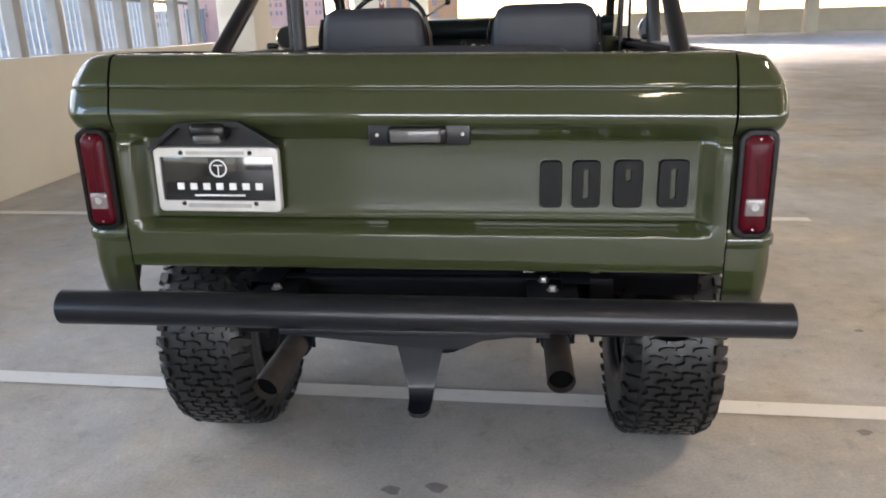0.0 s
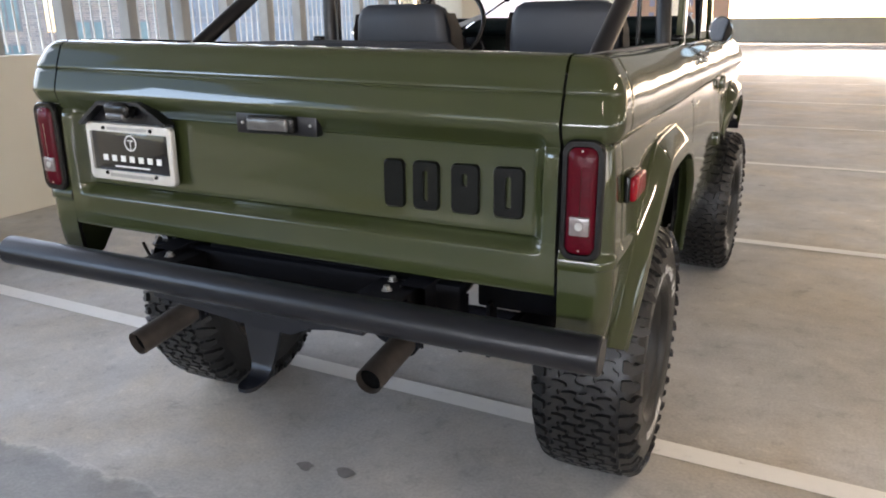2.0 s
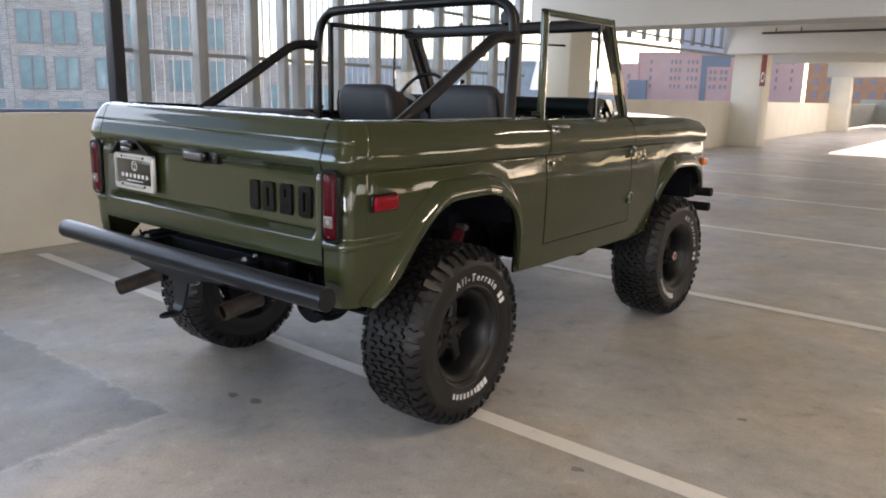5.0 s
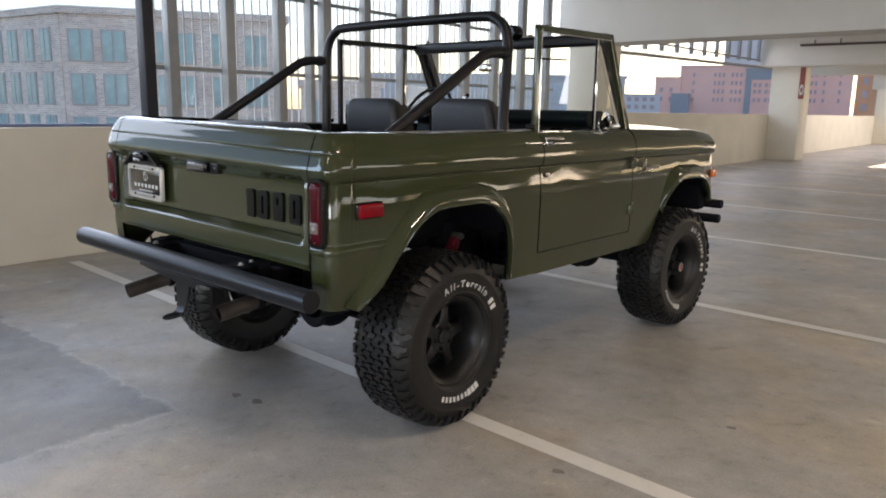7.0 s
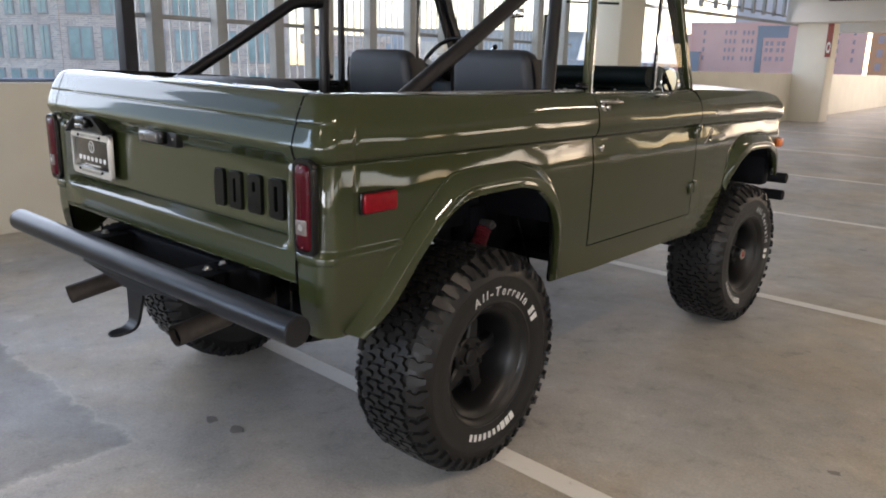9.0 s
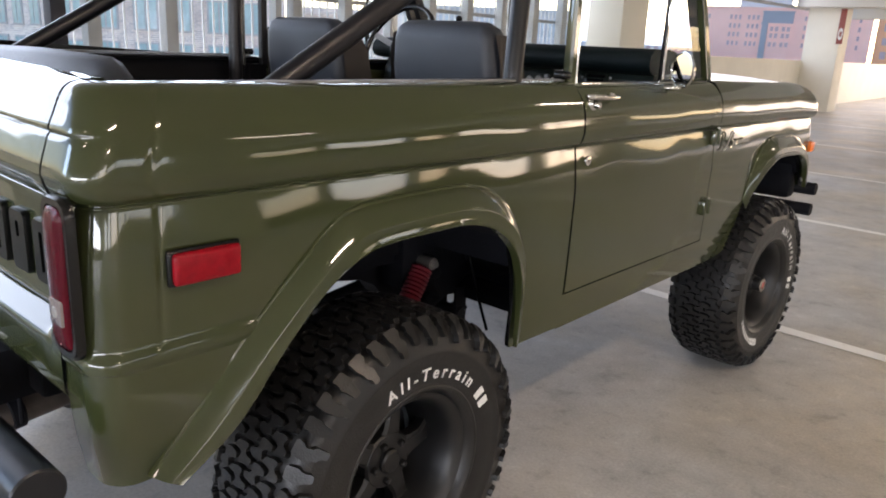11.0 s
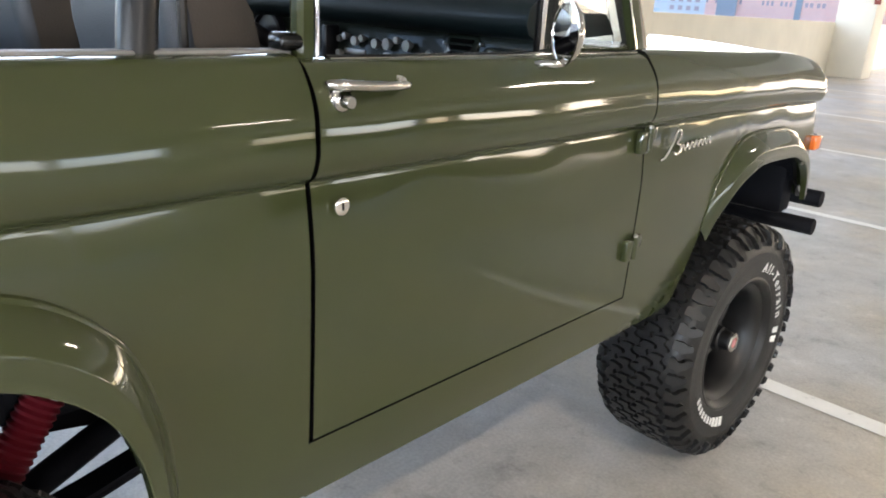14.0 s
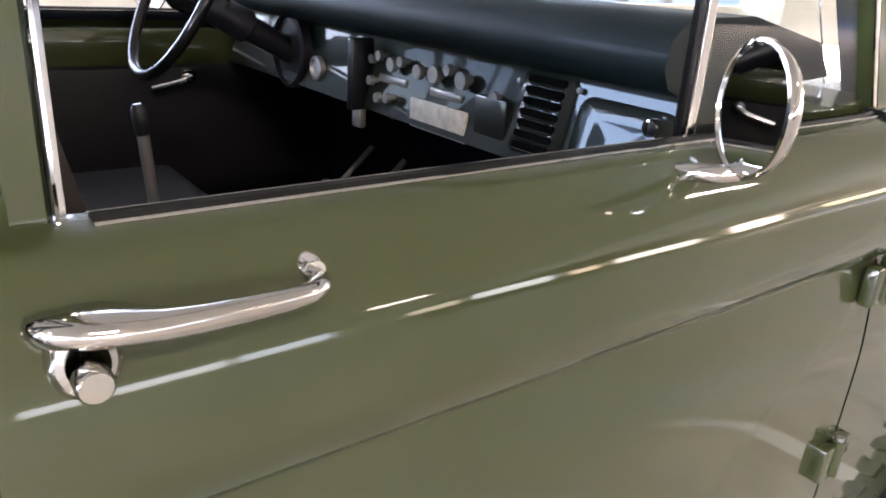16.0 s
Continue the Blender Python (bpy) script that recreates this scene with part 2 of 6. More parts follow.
def tidy(bm, out=None):
    bmesh.ops.remove_doubles(bm, verts=bm.verts[:], dist=0.0004)
    bmesh.ops.dissolve_degenerate(bm, edges=bm.edges[:], dist=0.0003)
    bmesh.ops.recalc_face_normals(bm, faces=bm.faces[:])
    if out is not None:
        bm.normal_update()
        if sum((f.normal.dot(out) * f.calc_area() for f in bm.faces)) < 0:
            bmesh.ops.reverse_faces(bm, faces=bm.faces[:])
    return bm


def shell(bm, t):
    """Gives an open sheet thickness t on its inner side; the rim takes the second material."""
    bm.normal_update()
    bm.verts.index_update()
    vs, fs = bm.verts[:], bm.faces[:]
    rim = [next(l for l in e.link_loops) for e in bm.edges if len(e.link_faces) == 1]
    rim = [(l.vert, l.link_loop_next.vert) for l in rim]
    inner = {v: bm.verts.new(v.co - v.normal * t) for v in vs}
    for f in fs:
        bm.faces.new([inner[v] for v in reversed(f.verts)])
    for p, q in rim:
        bm.faces.new((q, p, inner[p], inner[q])).material_index = 1
    return bm


def smooth_path(pts, per=8, closed=False):
    """A Catmull-Rom curve through the points."""
    pts = [Vector(p) for p in pts]
    out, n = [], len(pts)
    for i in range(n if closed else n - 1):
        if closed:
            p0, p1, p2, p3 = (pts[(i + k) % n] for k in (-1, 0, 1, 2))
        else:
            p0, p1, p2, p3 = pts[max(i - 1, 0)], pts[i], pts[i + 1], pts[min(i + 2, n - 1)]
        for k in range(per):
            t = k / per
            out.append(0.5 * (2 * p1 + (p2 - p0) * t + (2 * p0 - 5 * p1 + 4 * p2 - p3) * t * t + (3 * p1 - p0 - 3 * p2 + p3) * t ** 3))
    if not closed:
        out.append(pts[-1])
    return out


def tube(bm, pts, r, n=14, caps=True, closed=False):
    """A round bar along the points; r is a number or one for each point."""
    pts = [Vector(p) for p in pts]
    rs = r if isinstance(r, (list, tuple)) else [r] * len(pts)
    up, rings = None, []
    for i, p in enumerate(pts):
        if closed:
            d = pts[(i + 1) % len(pts)] - pts[i - 1]
        else:
            d = pts[min(i + 1, len(pts) - 1)] - pts[max(i - 1, 0)]
        d.normalize()
        if up is None:
            up = d.orthogonal().normalized()
        up = (up - d * up.dot(d)).normalized()
        side = d.cross(up)
        rings.append([bm.verts.new(p + (up * math.cos(a) + side * math.sin(a)) * rs[i]) for a in (2 * math.pi * k / n for k in range(n))])
    pairs = list(zip(rings, rings[1:])) + ([(rings[-1], rings[0])] if closed else [])
    for a, b in pairs:
        for k in range(n):
            bm.faces.new((a[k], b[k], b[(k + 1) % n], a[(k + 1) % n]))
    if caps and not closed:
        bm.faces.new(rings[0])
        bm.faces.new(rings[-1][::-1])
    return bm


def lathe(bm, profile, n=48, axis="x", close=False):
    """Turns (along, radius) points round an axis through the origin."""
    rows = []
    for a, r in profile:
        ring = []
        for k in range(n):
            t = 2 * math.pi * k / n
            c, s = r * math.cos(t), r * math.sin(t)
            ring.append({"x": (a, c, s), "y": (s, a, c), "z": (c, s, a)}[axis])
        rows.append(ring)
    if close:
        rows.append(rows[0])
    grid(bm, rows, close=True)
    bmesh.ops.remove_doubles(bm, verts=bm.verts[:], dist=1e-5)
    return bm


def prism(bm, poly, a, b, axis="z"):
    """A flat outline, drawn out between two places along an axis."""
    def put(p, q):
        return {"z": (p[0], p[1], q), "y": (p[0], q, p[1]), "x": (q, p[0], p[1])}[axis]
    lo = [bm.verts.new(put(p, a)) for p in poly]
    hi = [bm.verts.new(put(p, b)) for p in poly]
    n = len(poly)
    fs = [bm.faces.new(lo[::-1]), bm.faces.new(hi)]
    fs += [bm.faces.new((lo[i], lo[(i + 1) % n], hi[(i + 1) % n], hi[i])) for i in range(n)]
    return fs


def rounded(w, h, r, n=5, cx=0.0, cy=0.0):
    """The outline of a rectangle with rounded corners."""
    out = []
    for sx, sy, a0 in ((1, 1, 0), (-1, 1, 90), (-1, -1, 180), (1, -1, 270)):
        for k in range(n + 1):
            a = radians(a0 + 90 * k / n)
            out.append((cx + sx * (w / 2 - r) + r * math.cos(a), cy + sy * (h / 2 - r) + r * math.sin(a)))
    return out


def lerp_table(table, v):
    """Straight-line reading of a table of (key, value) in rising order of keys."""
    if v <= table[0][0]:
        return table[0][1]
    for (a, p), (b, q) in zip(table, table[1:]):
        if v <= b:
            return p + (q - p) * (v - a) / (b - a)
    return table[-1][1]


# ---- parking deck ----
def wall_x(y):
    return -4.17 - 0.036 * y


DECK_FROM, DECK_TO, EAST, CEILING = -16.0, 62.0, 18.0, 3.75
bm = bmesh.new()
bmesh.ops.create_grid(bm, x_segments=4, y_segments=4, size=0.5)
moved(bm, Matrix.Translation((14.75, 22.5, 0)) @ Matrix.Diagonal((43.5, 81, 1, 1)))
solid("floor", bm, FLOOR, "worn grey concrete parking deck floor with stains", "floor", "structure", smooth=0)

bm = bmesh.new()
prism(bm, [(wall_x(-18) - 0.3, -18), (19, -18), (19, 29.0), (wall_x(29.0) - 0.3, 29.0)], CEILING, CEILING + 0.3)
tidy(bm)
solid("ceiling", bm, CEIL, "pale painted concrete garage ceiling", "ceiling", "structure", smooth=0)
bm = bmesh.new()
prism(bm, [(wall_x(29.0) - 0.3, 29.01), (-2.7, 29.01), (-2.7, 44.29), (wall_x(44.3) - 0.3, 44.29)], CEILING + 0.01, CEILING + 0.3)
tidy(bm)
solid("ceiling_edge_strip", bm, CEIL, "pale concrete roof strip along the far parapet", "ceiling", "structure", smooth=0)
bm = bmesh.new()
box(bm, (wall_x(44.3) - 0.3, 44.3, CEILING), (36, 63, CEILING + 0.3))
solid("ceiling_far", bm, CEIL, "pale concrete ceiling over the far end of the deck", "ceiling", "structure", smooth=0)
for x0, y0 in ((17.5, 58.0), (21.0, 56.0), (8.0, 58.5), (30.0, 57.0)):
    bm = bmesh.new()
    box(bm, (x0, y0, 0), (x0 + 0.8, y0 + 0.8, CEILING - 0.01), 0.03)
    solid("column", bm, WALL, "cream painted square concrete column", "column", "structure", "deck columns")
for i, (y0, z0) in enumerate(((-13.5, 2.7), (-7.6, 2.7), (10.3, 2.62), (22.6, 2.88), (28.2, 2.86), (41.4, 2.75))):
    bm = bmesh.new()
    box(bm, (wall_x(y0) - 0.25, y0, z0), (EAST if y0 < 31 else -2.7, y0 + 0.75, CEILING), 0.02)
    solid("ceiling_beam", bm, CEIL, "deep pale concrete ceiling beam", "beam", "structure", "ceiling beams")
for y0, w, d in ((-13.6, 0.75, 0.8), (-7.7, 0.75, 0.8), (10.3, 0.62, 0.85), (23.05, 0.95, 0.85), (41.4, 0.95, 0.7)):
    bm = bmesh.new()
    x0, y0 = wall_x(y0), y0 + 0.03
    box(bm, (x0 - 0.03, y0, 0), (x0 - 0.03 + w, y0 + d, CEILING - 0.02), 0.03)
    solid("column", bm, WALL, "cream painted square concrete column", "column", "structure", "deck columns")
# added piers split the bright openings as the car's side reflects them
edges = [-16.0] + [e for o in EAST_OPENINGS for e in o[:2]] + [32.0]
for y0, y1 in zip(edges[::2], edges[1::2]):
    bm = bmesh.new()
    box(bm, (EAST - 0.75, y0, 0), (EAST - 0.01, y1, CEILING - 0.02), 0.03)
    solid("wall_east_pier", bm, DARKWALL if y0 > 11 else WALL, "added wall pier between the openings, toned for the car's reflections", "wall", "structure", "east piers")


def parapet(name, p, q, h, t, side, mat=WALL, label="cream painted concrete parapet wall"):
    """A low wall from p to q on the floor, h high and t thick towards side."""
    bm = bmesh.new()
    p, q = Vector((*p, 0)), Vector((*q, 0))
    d = (q - p).normalized()
    n = Vector((-d.y, d.x, 0)) * side
    box(bm, (0, 0, 0), ((q - p).length, t, h), 0.012)
    moved(bm, Matrix.Translation(p) @ Matrix((d.to_4d() * Vector((1, 1, 1, 0)), n.to_4d() * Vector((1, 1, 1, 0)), Vector((0, 0, 1, 0)), Vector((0, 0, 0, 1)))).transposed())
    tidy(bm)
    return solid(name, bm, mat, label, "wall", "structure")


parapet("wall_west_1", (wall_x(-16), -16), (wall_x(10.9), 10.9), 1.21, 0.2, 1)
parapet("wall_west_2", (wall_x(10.9), 10.9), (wall_x(62), 62), 1.42, 0.2, 1)
parapet("wall_east_1", (EAST, -16), (EAST, 12), 1.15, 0.2, -1)
# added parapets, dark only so the car paint mirrors less brightness
parapet("wall_east_2", (EAST, 12), (EAST, 31), 1.15, 0.2, -1, DARKWALL, "added parapet wall, kept dark for the car's reflections")
parapet("wall_south", (-5, -16), (EAST, -16), 1.15, 0.2, -1, DARKWALL, "added parapet wall, kept dark for the car's reflections")
bm = bmesh.new()
box(bm, (-7.5, 62, 0), (36.0, 62.3, 1.75))
solid("wall_north", bm, WALL, "cream painted wall at the end of the deck", "wall", "structure")
bm = bmesh.new()
tube(bm, [(wall_x(-15.9) - 0.1, -15.9, 1.225), (wall_x(2.0) - 0.1, 2.0, 1.225)], 0.018, 8)
solid("sill_rail", bm, SILLBLUE, "blue-grey metal sill rail on the parapet", "rail", "structure")

# parking bay lines across the floor
for i, (y0, xa, xb) in enumerate(((0.872, -3.95, 2.45), (3.69, -4.15, 2.35), (6.80, -4.2, 2.45), (10.02, -4.3, 2.55), (13.7, -4.4, 2.7), (18.6, -4.6, 2.8), (-1.95, -3.9, 2.5), (-4.8, -3.85, 2.5))):
    bm = bmesh.new()
    k = -0.042
    for s in range(24):
        a, b = xa + (xb - xa) * s / 24, xa + (xb - xa) * (s + 1) / 24
        w = 0.05
        vs = [bm.verts.new((x, y0 + k * x + d, 0.004)) for x, d in ((a, -w), (b, -w), (b, w), (a, w))]
        bm.faces.new(vs)
    bmesh.ops.remove_doubles(bm, verts=bm.verts[:], dist=1e-4)
    solid("parking_line", bm, LINE, "worn white painted parking bay line on the floor", "parking line", "structure", "bay lines", smooth=0)

# window screen of the near bay
screen = thing("window_1", (wall_x(6) - 0.2, 2.0, 1.21), "tall metal screen of grey mullions with pale fins between", "window screen", "", "structure")


def place(ob, parent):
    """Keeps world coordinates for a mesh hung under a parent that stands elsewhere."""
    ob.matrix_parent_inverse = Matrix.Translation(-Vector(parent.location))
    return ob


def in_world(name, bm, mat, parent, label="", smooth=40):
    return place(part(name, bm, mat, parent, label, smooth), parent)


bm = bmesh.new()
box(bm, (-0.09, -0.06, 0), (0.05, 0.06, CEILING - 1.25), 0.008)
moved(bm, Matrix.Translation((wall_x(2) - 0.1, 2.06, 1.225)))
in_world("post", bm, DARKPOST, screen, "black steel end post")
for y0, w in ((2.37, 0.058), (3.07, 0.058), (3.78, 0.058), (4.245, 0.035), (4.49, 0.058), (5.20, 0.06), (5.925, 0.06), (6.62, 0.065), (7.38, 0.06), (8.155, 0.06), (8.96, 0.07), (9.77, 0.07)):
    bm = bmesh.new()
    box(bm, (-0.12, -w, 0), (0.0, w, CEILING - 1.22), 0.006)
    moved(bm, Matrix.Translation((wall_x(y0) - 0.12, y0, 1.212)))
    in_world("mullion", bm, STEELGREY, screen)
for z0 in (1.81, 2.70):
    bm = bmesh.new()
    tube(bm, [(wall_x(2.05) - 0.28, 2.05, z0), (wall_x(10.2) - 0.28, 10.2, z0)], 0.03, 4)
    in_world("rail", bm, STEELGREY, screen)
bm = bmesh.new()
for k in range(70):
    y0 = 2.2 + k * 0.1125
    box(bm, (wall_x(y0) - 0.40, y0 - 0.008, 1.22), (wall_x(y0) - 0.388, y0 + 0.008, CEILING - 0.05))
fins = in_world("fins", bm, FIN, screen, "pale vertical screen fins", 0)
fins["kind"] = "stuff"

# mullions and rails in the openings of the east side
n_window = 3
for y0, y1, h, power, colour in EAST_OPENINGS:
    if h < 2:
        bm = bmesh.new()
        # added lintel, keeps the opening's reflection a thin band
        box(bm, (EAST - 0.75, y0 + 0.002, 1.22 + h), (EAST - 0.01, y1 - 0.002, CEILING - 0.02), 0.02)
        solid("wall_east_lintel", bm, DARKWALL if y0 > 11 else WALL, "added wall above a low opening, toned for the car's reflections", "wall", "structure", "east lintels")
        continue
    frame_e = thing("window_%d" % n_window, (EAST - 0.3, y0, 1.15), "grey steel window frame in the east opening", "window screen", "", "structure")
    rng = random.Random(11 + n_window)
    n_window += 1
    y = y0
    while y < y1 - 0.4:
        step = rng.uniform(0.9, 2.4)
        w = rng.choice((0.012, 0.02, 0.03))
        bm = bmesh.new()
        box(bm, (-0.04, -w, 0), (0.04, w, h + 0.06))
        moved(bm, Matrix.Translation((EAST - 0.3, min(y + step, y1 - 0.3), 1.152)))
        in_world("mullion", bm, STEELGREY, frame_e)
        y += step

# slats that hang outside the far openings
hang = thing("window_2", (wall_x(17) - 0.5, 11.3, 3.0), "row of hanging pale metal slats above the opening", "window screen", "", "structure")
for k in range(13):
    y0 = 12.75 + k * 0.95
    bm = bmesh.new()
    box(bm, (-0.06, -0.062, 0), (0.02, 0.062, 3.95 - 2.81 - 0.024 * k), 0.004)
    moved(bm, Matrix.Translation((wall_x(y0) - 0.5, y0, 2.81 + 0.024 * k)))
    in_world("slat", bm, STEELGREY, hang)
for z0, z1, r in ((2.68, 2.95, 0.055), (3.02, 3.14, 0.03)):
    bm = bmesh.new()
    tube(bm, [(wall_x(11.3) - 0.56, 11.3, z0), (wall_x(25.0) - 0.56, 25.0, z1)], r, 4)
    in_world("rail", bm, STEELGREY, hang)

# sprinkler pipe under the far beam, and the column's sign
bm = bmesh.new()
tube(bm, [(-4.1, 22.52, 3.47), (8.0, 22.52, 3.44)], 0.035, 10)
for x0 in (-3.7, -3.0, 0.2, 3.4, 6.6):
    tube(bm, [(x0, 22.52, 3.45), (x0, 22.52, 3.62)], 0.018, 8)
solid("sprinkler_pipe", bm, PIPE, "rusty sprinkler pipe below the ceiling beam", "pipe")
sign = thing("column_sign", (-4.10, 23.07, 2.36), "red column sign with a white ring", "sign")
bm = bmesh.new()
box(bm, (-0.07, -0.012, -0.45), (0.09, 0.0, 0.5), 0.003)
part("plate", bm, SIGNRED, sign)
bm = bmesh.new()
lathe(bm, [(-0.016, 0.04), (-0.016, 0.075), (-0.012, 0.075), (-0.012, 0.04)], 24, "y", True)
moved(bm, Matrix.Translation((0.01, 0, -0.18)) @ Matrix.Diagonal((0.8, 1, 2.2, 1)))
part("ring", bm, SIGNWHITE, sign)

# ceiling strip lights over the lane beside the car
for x0, y0 in ((3.4, 0.6), (3.4, 6.8), (9.5, 0.6), (9.5, 6.8), (1.4, -3.4), (3.4, 14.5)):
    lamp = thing("strip_light", (x0, y0, CEILING - 0.12), "white ceiling strip light with a glowing tube", "ceiling light", "strip lights")
    bm = bmesh.new()
    box(bm, (-0.08, -0.62, 0.03), (0.08, 0.62, 0.12), 0.01)
    part("housing", bm, SIGNWHITE, lamp)
    bm = bmesh.new()
    tube(bm, [(0, -0.58, 0.0), (0, 0.58, 0.0)], 0.03, 12)
    part("tube", bm, TUBELIGHT, lamp)
    area_lamp("strip_glow", (x0, y0, CEILING - 0.16), (x0, y0 + 0.0001, 0), 0.16, 1.2, 24 if y0 < 0 else 95 if y0 < 2 else 36, (1.0, 0.86, 0.66))

# ---- the city outside ----
bm = bmesh.new()
bmesh.ops.create_grid(bm, x_segments=2, y_segments=2, size=3000)
moved(bm, Matrix.Translation((0, 0, -11.0)))
solid("ground", bm, EARTH, "hazy city ground far below the deck", "ground", "structure", smooth=0)


def facade(name, origin, along, length, z0, z1, depth, mat, cols, rows, win, label, pane, frame_mat, mullion=True):
    """A block whose long face runs from origin along a direction; windows are real, set into frames on that face."""
    d = Vector((*along, 0)).normalized()
    n = Vector((d.y, -d.x, 0))
    b = thing(name, (*origin, z0), label, "building")
    m = Matrix.Translation((0, 0, 0)) @ Matrix(((d.x, -n.x, 0, 0), (d.y, -n.y, 0, 0), (0, 0, 1, 0), (0, 0, 0, 1)))
    bm = bmesh.new()
    box(bm, (0, 0, 0), (length, depth, z1 - z0))
    box(bm, (-0.25, -0.25, z1 - z0), (length + 0.25, depth, z1 - z0 + 0.5))
    part("wall", moved(bm, m), mat, b, smooth=0)
    w, h = win
    fbm = bmesh.new()
    box(fbm, (-w / 2 - 0.12, -0.10, -0.12), (w / 2 + 0.12, 0.02, h + 0.12))
    fm = finish(fbm, "window", frame_mat, 0)
    pbm = bmesh.new()
    if mullion:
        box(pbm, (-w / 2, -0.13, 0), (-0.06, -0.08, h))
        box(pbm, (0.06, -0.13, 0), (w / 2, -0.08, h))
    else:
        box(pbm, (-w / 2, -0.13, 0), (w / 2, -0.08, h))
    pm = finish(pbm, "pane", pane, 0)
    for c in cols:
        for r in rows:
            wo = new("window", fm)
            wo.parent = b
            wo.matrix_local = m @ Matrix.Translation((c, 0, r - z0))
            po = new("pane", pm)
            po.parent = wo
    return b


facade("brick_building", (-52.75, 20.95), (0.55, 0.835), 15.5, -11, 7.6, 14, BRICKFACE, (1.24, 3.40, 6.0, 8.2, 10.9, 13.24), (4.43, 1.38, -1.67, -4.75, -7.8), (1.4, 2.03),
       "grey-brown brick apartment building with paired windows", PANEGREEN, BRICKTRIM)
facade("brick_building", (-78.25, 16.85), (0.987, 0.16), 25.6, -11, 7.6, 4.0, BRICKSIDE, [23.9 - 2.15 * k for k in range(10)], (4.43, 1.38, -1.67, -4.75), (1.0, 2.1),
       "grey-brown brick apartment building with paired windows", PANEGREEN, BRICKTRIM)
facade("office_building", (-42.0, 33.5), (0.62, 0.78), 6.0, -11, 2.9, 8, BRICKFACE, (1.5, 4.2), (0.0, -3.2), (1.6, 1.8),
       "low brick building seen through the screen", PANEGREEN, BRICKTRIM)
facade("pink_building", (-118.0, 272.0), (0.946, 0.323), 58.0, -11, 18.4, 30, PINK, [5, 12.5, 14, 15.5, 18.5, 20, 21.5] + [37, 41.5, 45, 46.4, 49, 54], (5.6, 8.6, 11.6, 14.6), (0.75, 1.5),
       "large pink rendered building far across the city", PANEDARK, PINK, False)
facade("pink_building_wing", (-126.0, 268.0), (0.946, 0.323), 9.5, -11, 14.2, 22, PINK, (2.5, 6.0), (5.6, 9.0), (1.1, 1.7),
       "lower pink rendered wing with flat roof", PANEDARK, PINK, False)
facade("grey_block", (-96.0, 279.0), (0.946, 0.323), 10.0, 13.2, 17.2, 4, GREYBLUE, (), (), (1, 1), "blue-grey clad upper storeys of a distant building", PANEDARK, PINK, False)
facade("grey_block", (-96.0, 279.0), (0.946, 0.323), 2.0, -11, 13.1, 4, GREYBLUE, (), (), (1, 1), "narrow blue-grey clad stair tower of a distant building", PANEDARK, PINK, False)
facade("pink_building_wing", (-93.9, 279.6), (0.946, 0.323), 7.8, -11, 13.1, 4, PINK, (1.2, 2.8, 5.0, 6.6), (5.6, 8.6, 10.9), (1.0, 1.5),
       "pink rendered wing below the grey storeys", PANEDARK, PINK, False)
facade("orange_building", (-40.5, 193.5), (0.995, 0.10), 26.0, -11, 15.0, 12, ORANGE, (2, 5, 8, 11, 14, 17, 20), (2.5, 5.5, 8.5), (1.2, 1.6), "orange-brown rendered building in the sun", PANEDARK, ORANGE, False)
facade("tower_block", (-147.0, 390.0), (0.93, 0.36), 24.0, -11, 40.0, 12, HAZE, (), (), (1, 1), "pale grey tower block in the haze", PANEDARK, HAZE, False)
facade("glass_office", (-84.6, 80.4), (0.79, 0.61), 40.0, -11, 6.4, 16, GLASSY, [1.6 + 2.6 * k for k in range(15)], (2.9, -0.6, -4.1), (2.1, 2.6), "long low blue glass office building", PANEBLUE, HAZE)
facade("blue_box_annexe", (-119.5, 268.5), (0.946, 0.323), 6.5, -11, 8.0, 4, GREYBLUE, (), (), (1, 1), "low blue-grey annexe before the pink building", PANEDARK, PINK, False)
facade("low_terrace", (-118.0, 228.0), (0.9, 0.43), 12.0, -11, 6.8, 14, HAZE, (2, 4.5, 7, 9.5), (2.5, 5.0), (1.2, 1.2), "low pale terrace of distant houses", PANEDARK, BRICKTRIM, False)

# ---- vehicle materials ----
PAINT = material("olive_green_gloss_paint", (0.0315, 0.0390, 0.0140), 0.38, coat=1.0, spec=0.05, var=0.05, scale=3, fine=900, bump=0.004, spread=0.04)
PAINT.node_tree.nodes["Principled BSDF"].inputs["Coat IOR"].default_value = 1.6
PAINT.node_tree.nodes["Principled BSDF"].inputs["Coat Roughness"].default_value = 0.05
BLACKPAINT = material("satin_black_powder_coat", (0.006, 0.006, 0.008), 0.34, var=0.15, fine=600, bump=0.05, spec=0.35)
TUBEBLACK = material("black_bumper_coat", (0.006, 0.007, 0.010), 0.30, var=0.2, scale=12, fine=500, bump=0.06, spec=0.4)
CHASSIS = material("dark_chassis_paint", (0.006, 0.0065, 0.009), 0.7, var=0.3, scale=9, fine=90, bump=0.2, spec=0.12)
RUBBER = material("tyre_rubber", (0.0102, 0.0102, 0.0102), 0.34, var=0.3, scale=14, fine=220, bump=0.25, spec=0.4)
LETTER = material("raised_white_lettering", (0.70, 0.70, 0.68), 0.55, var=0.05)
RIMBLACK = material("matt_black_wheel_paint", (0.0045, 0.0045, 0.005), 0.42, var=0.2, scale=20, fine=300, bump=0.05)
CHROME = material("chrome", (0.82, 0.80, 0.77), 0.06, metal=1.0, var=0.03, spread=0.03, bump=0)
STEEL = material("dull_steel", (0.40, 0.39, 0.37), 0.42, metal=0.9, var=0.2, scale=15)
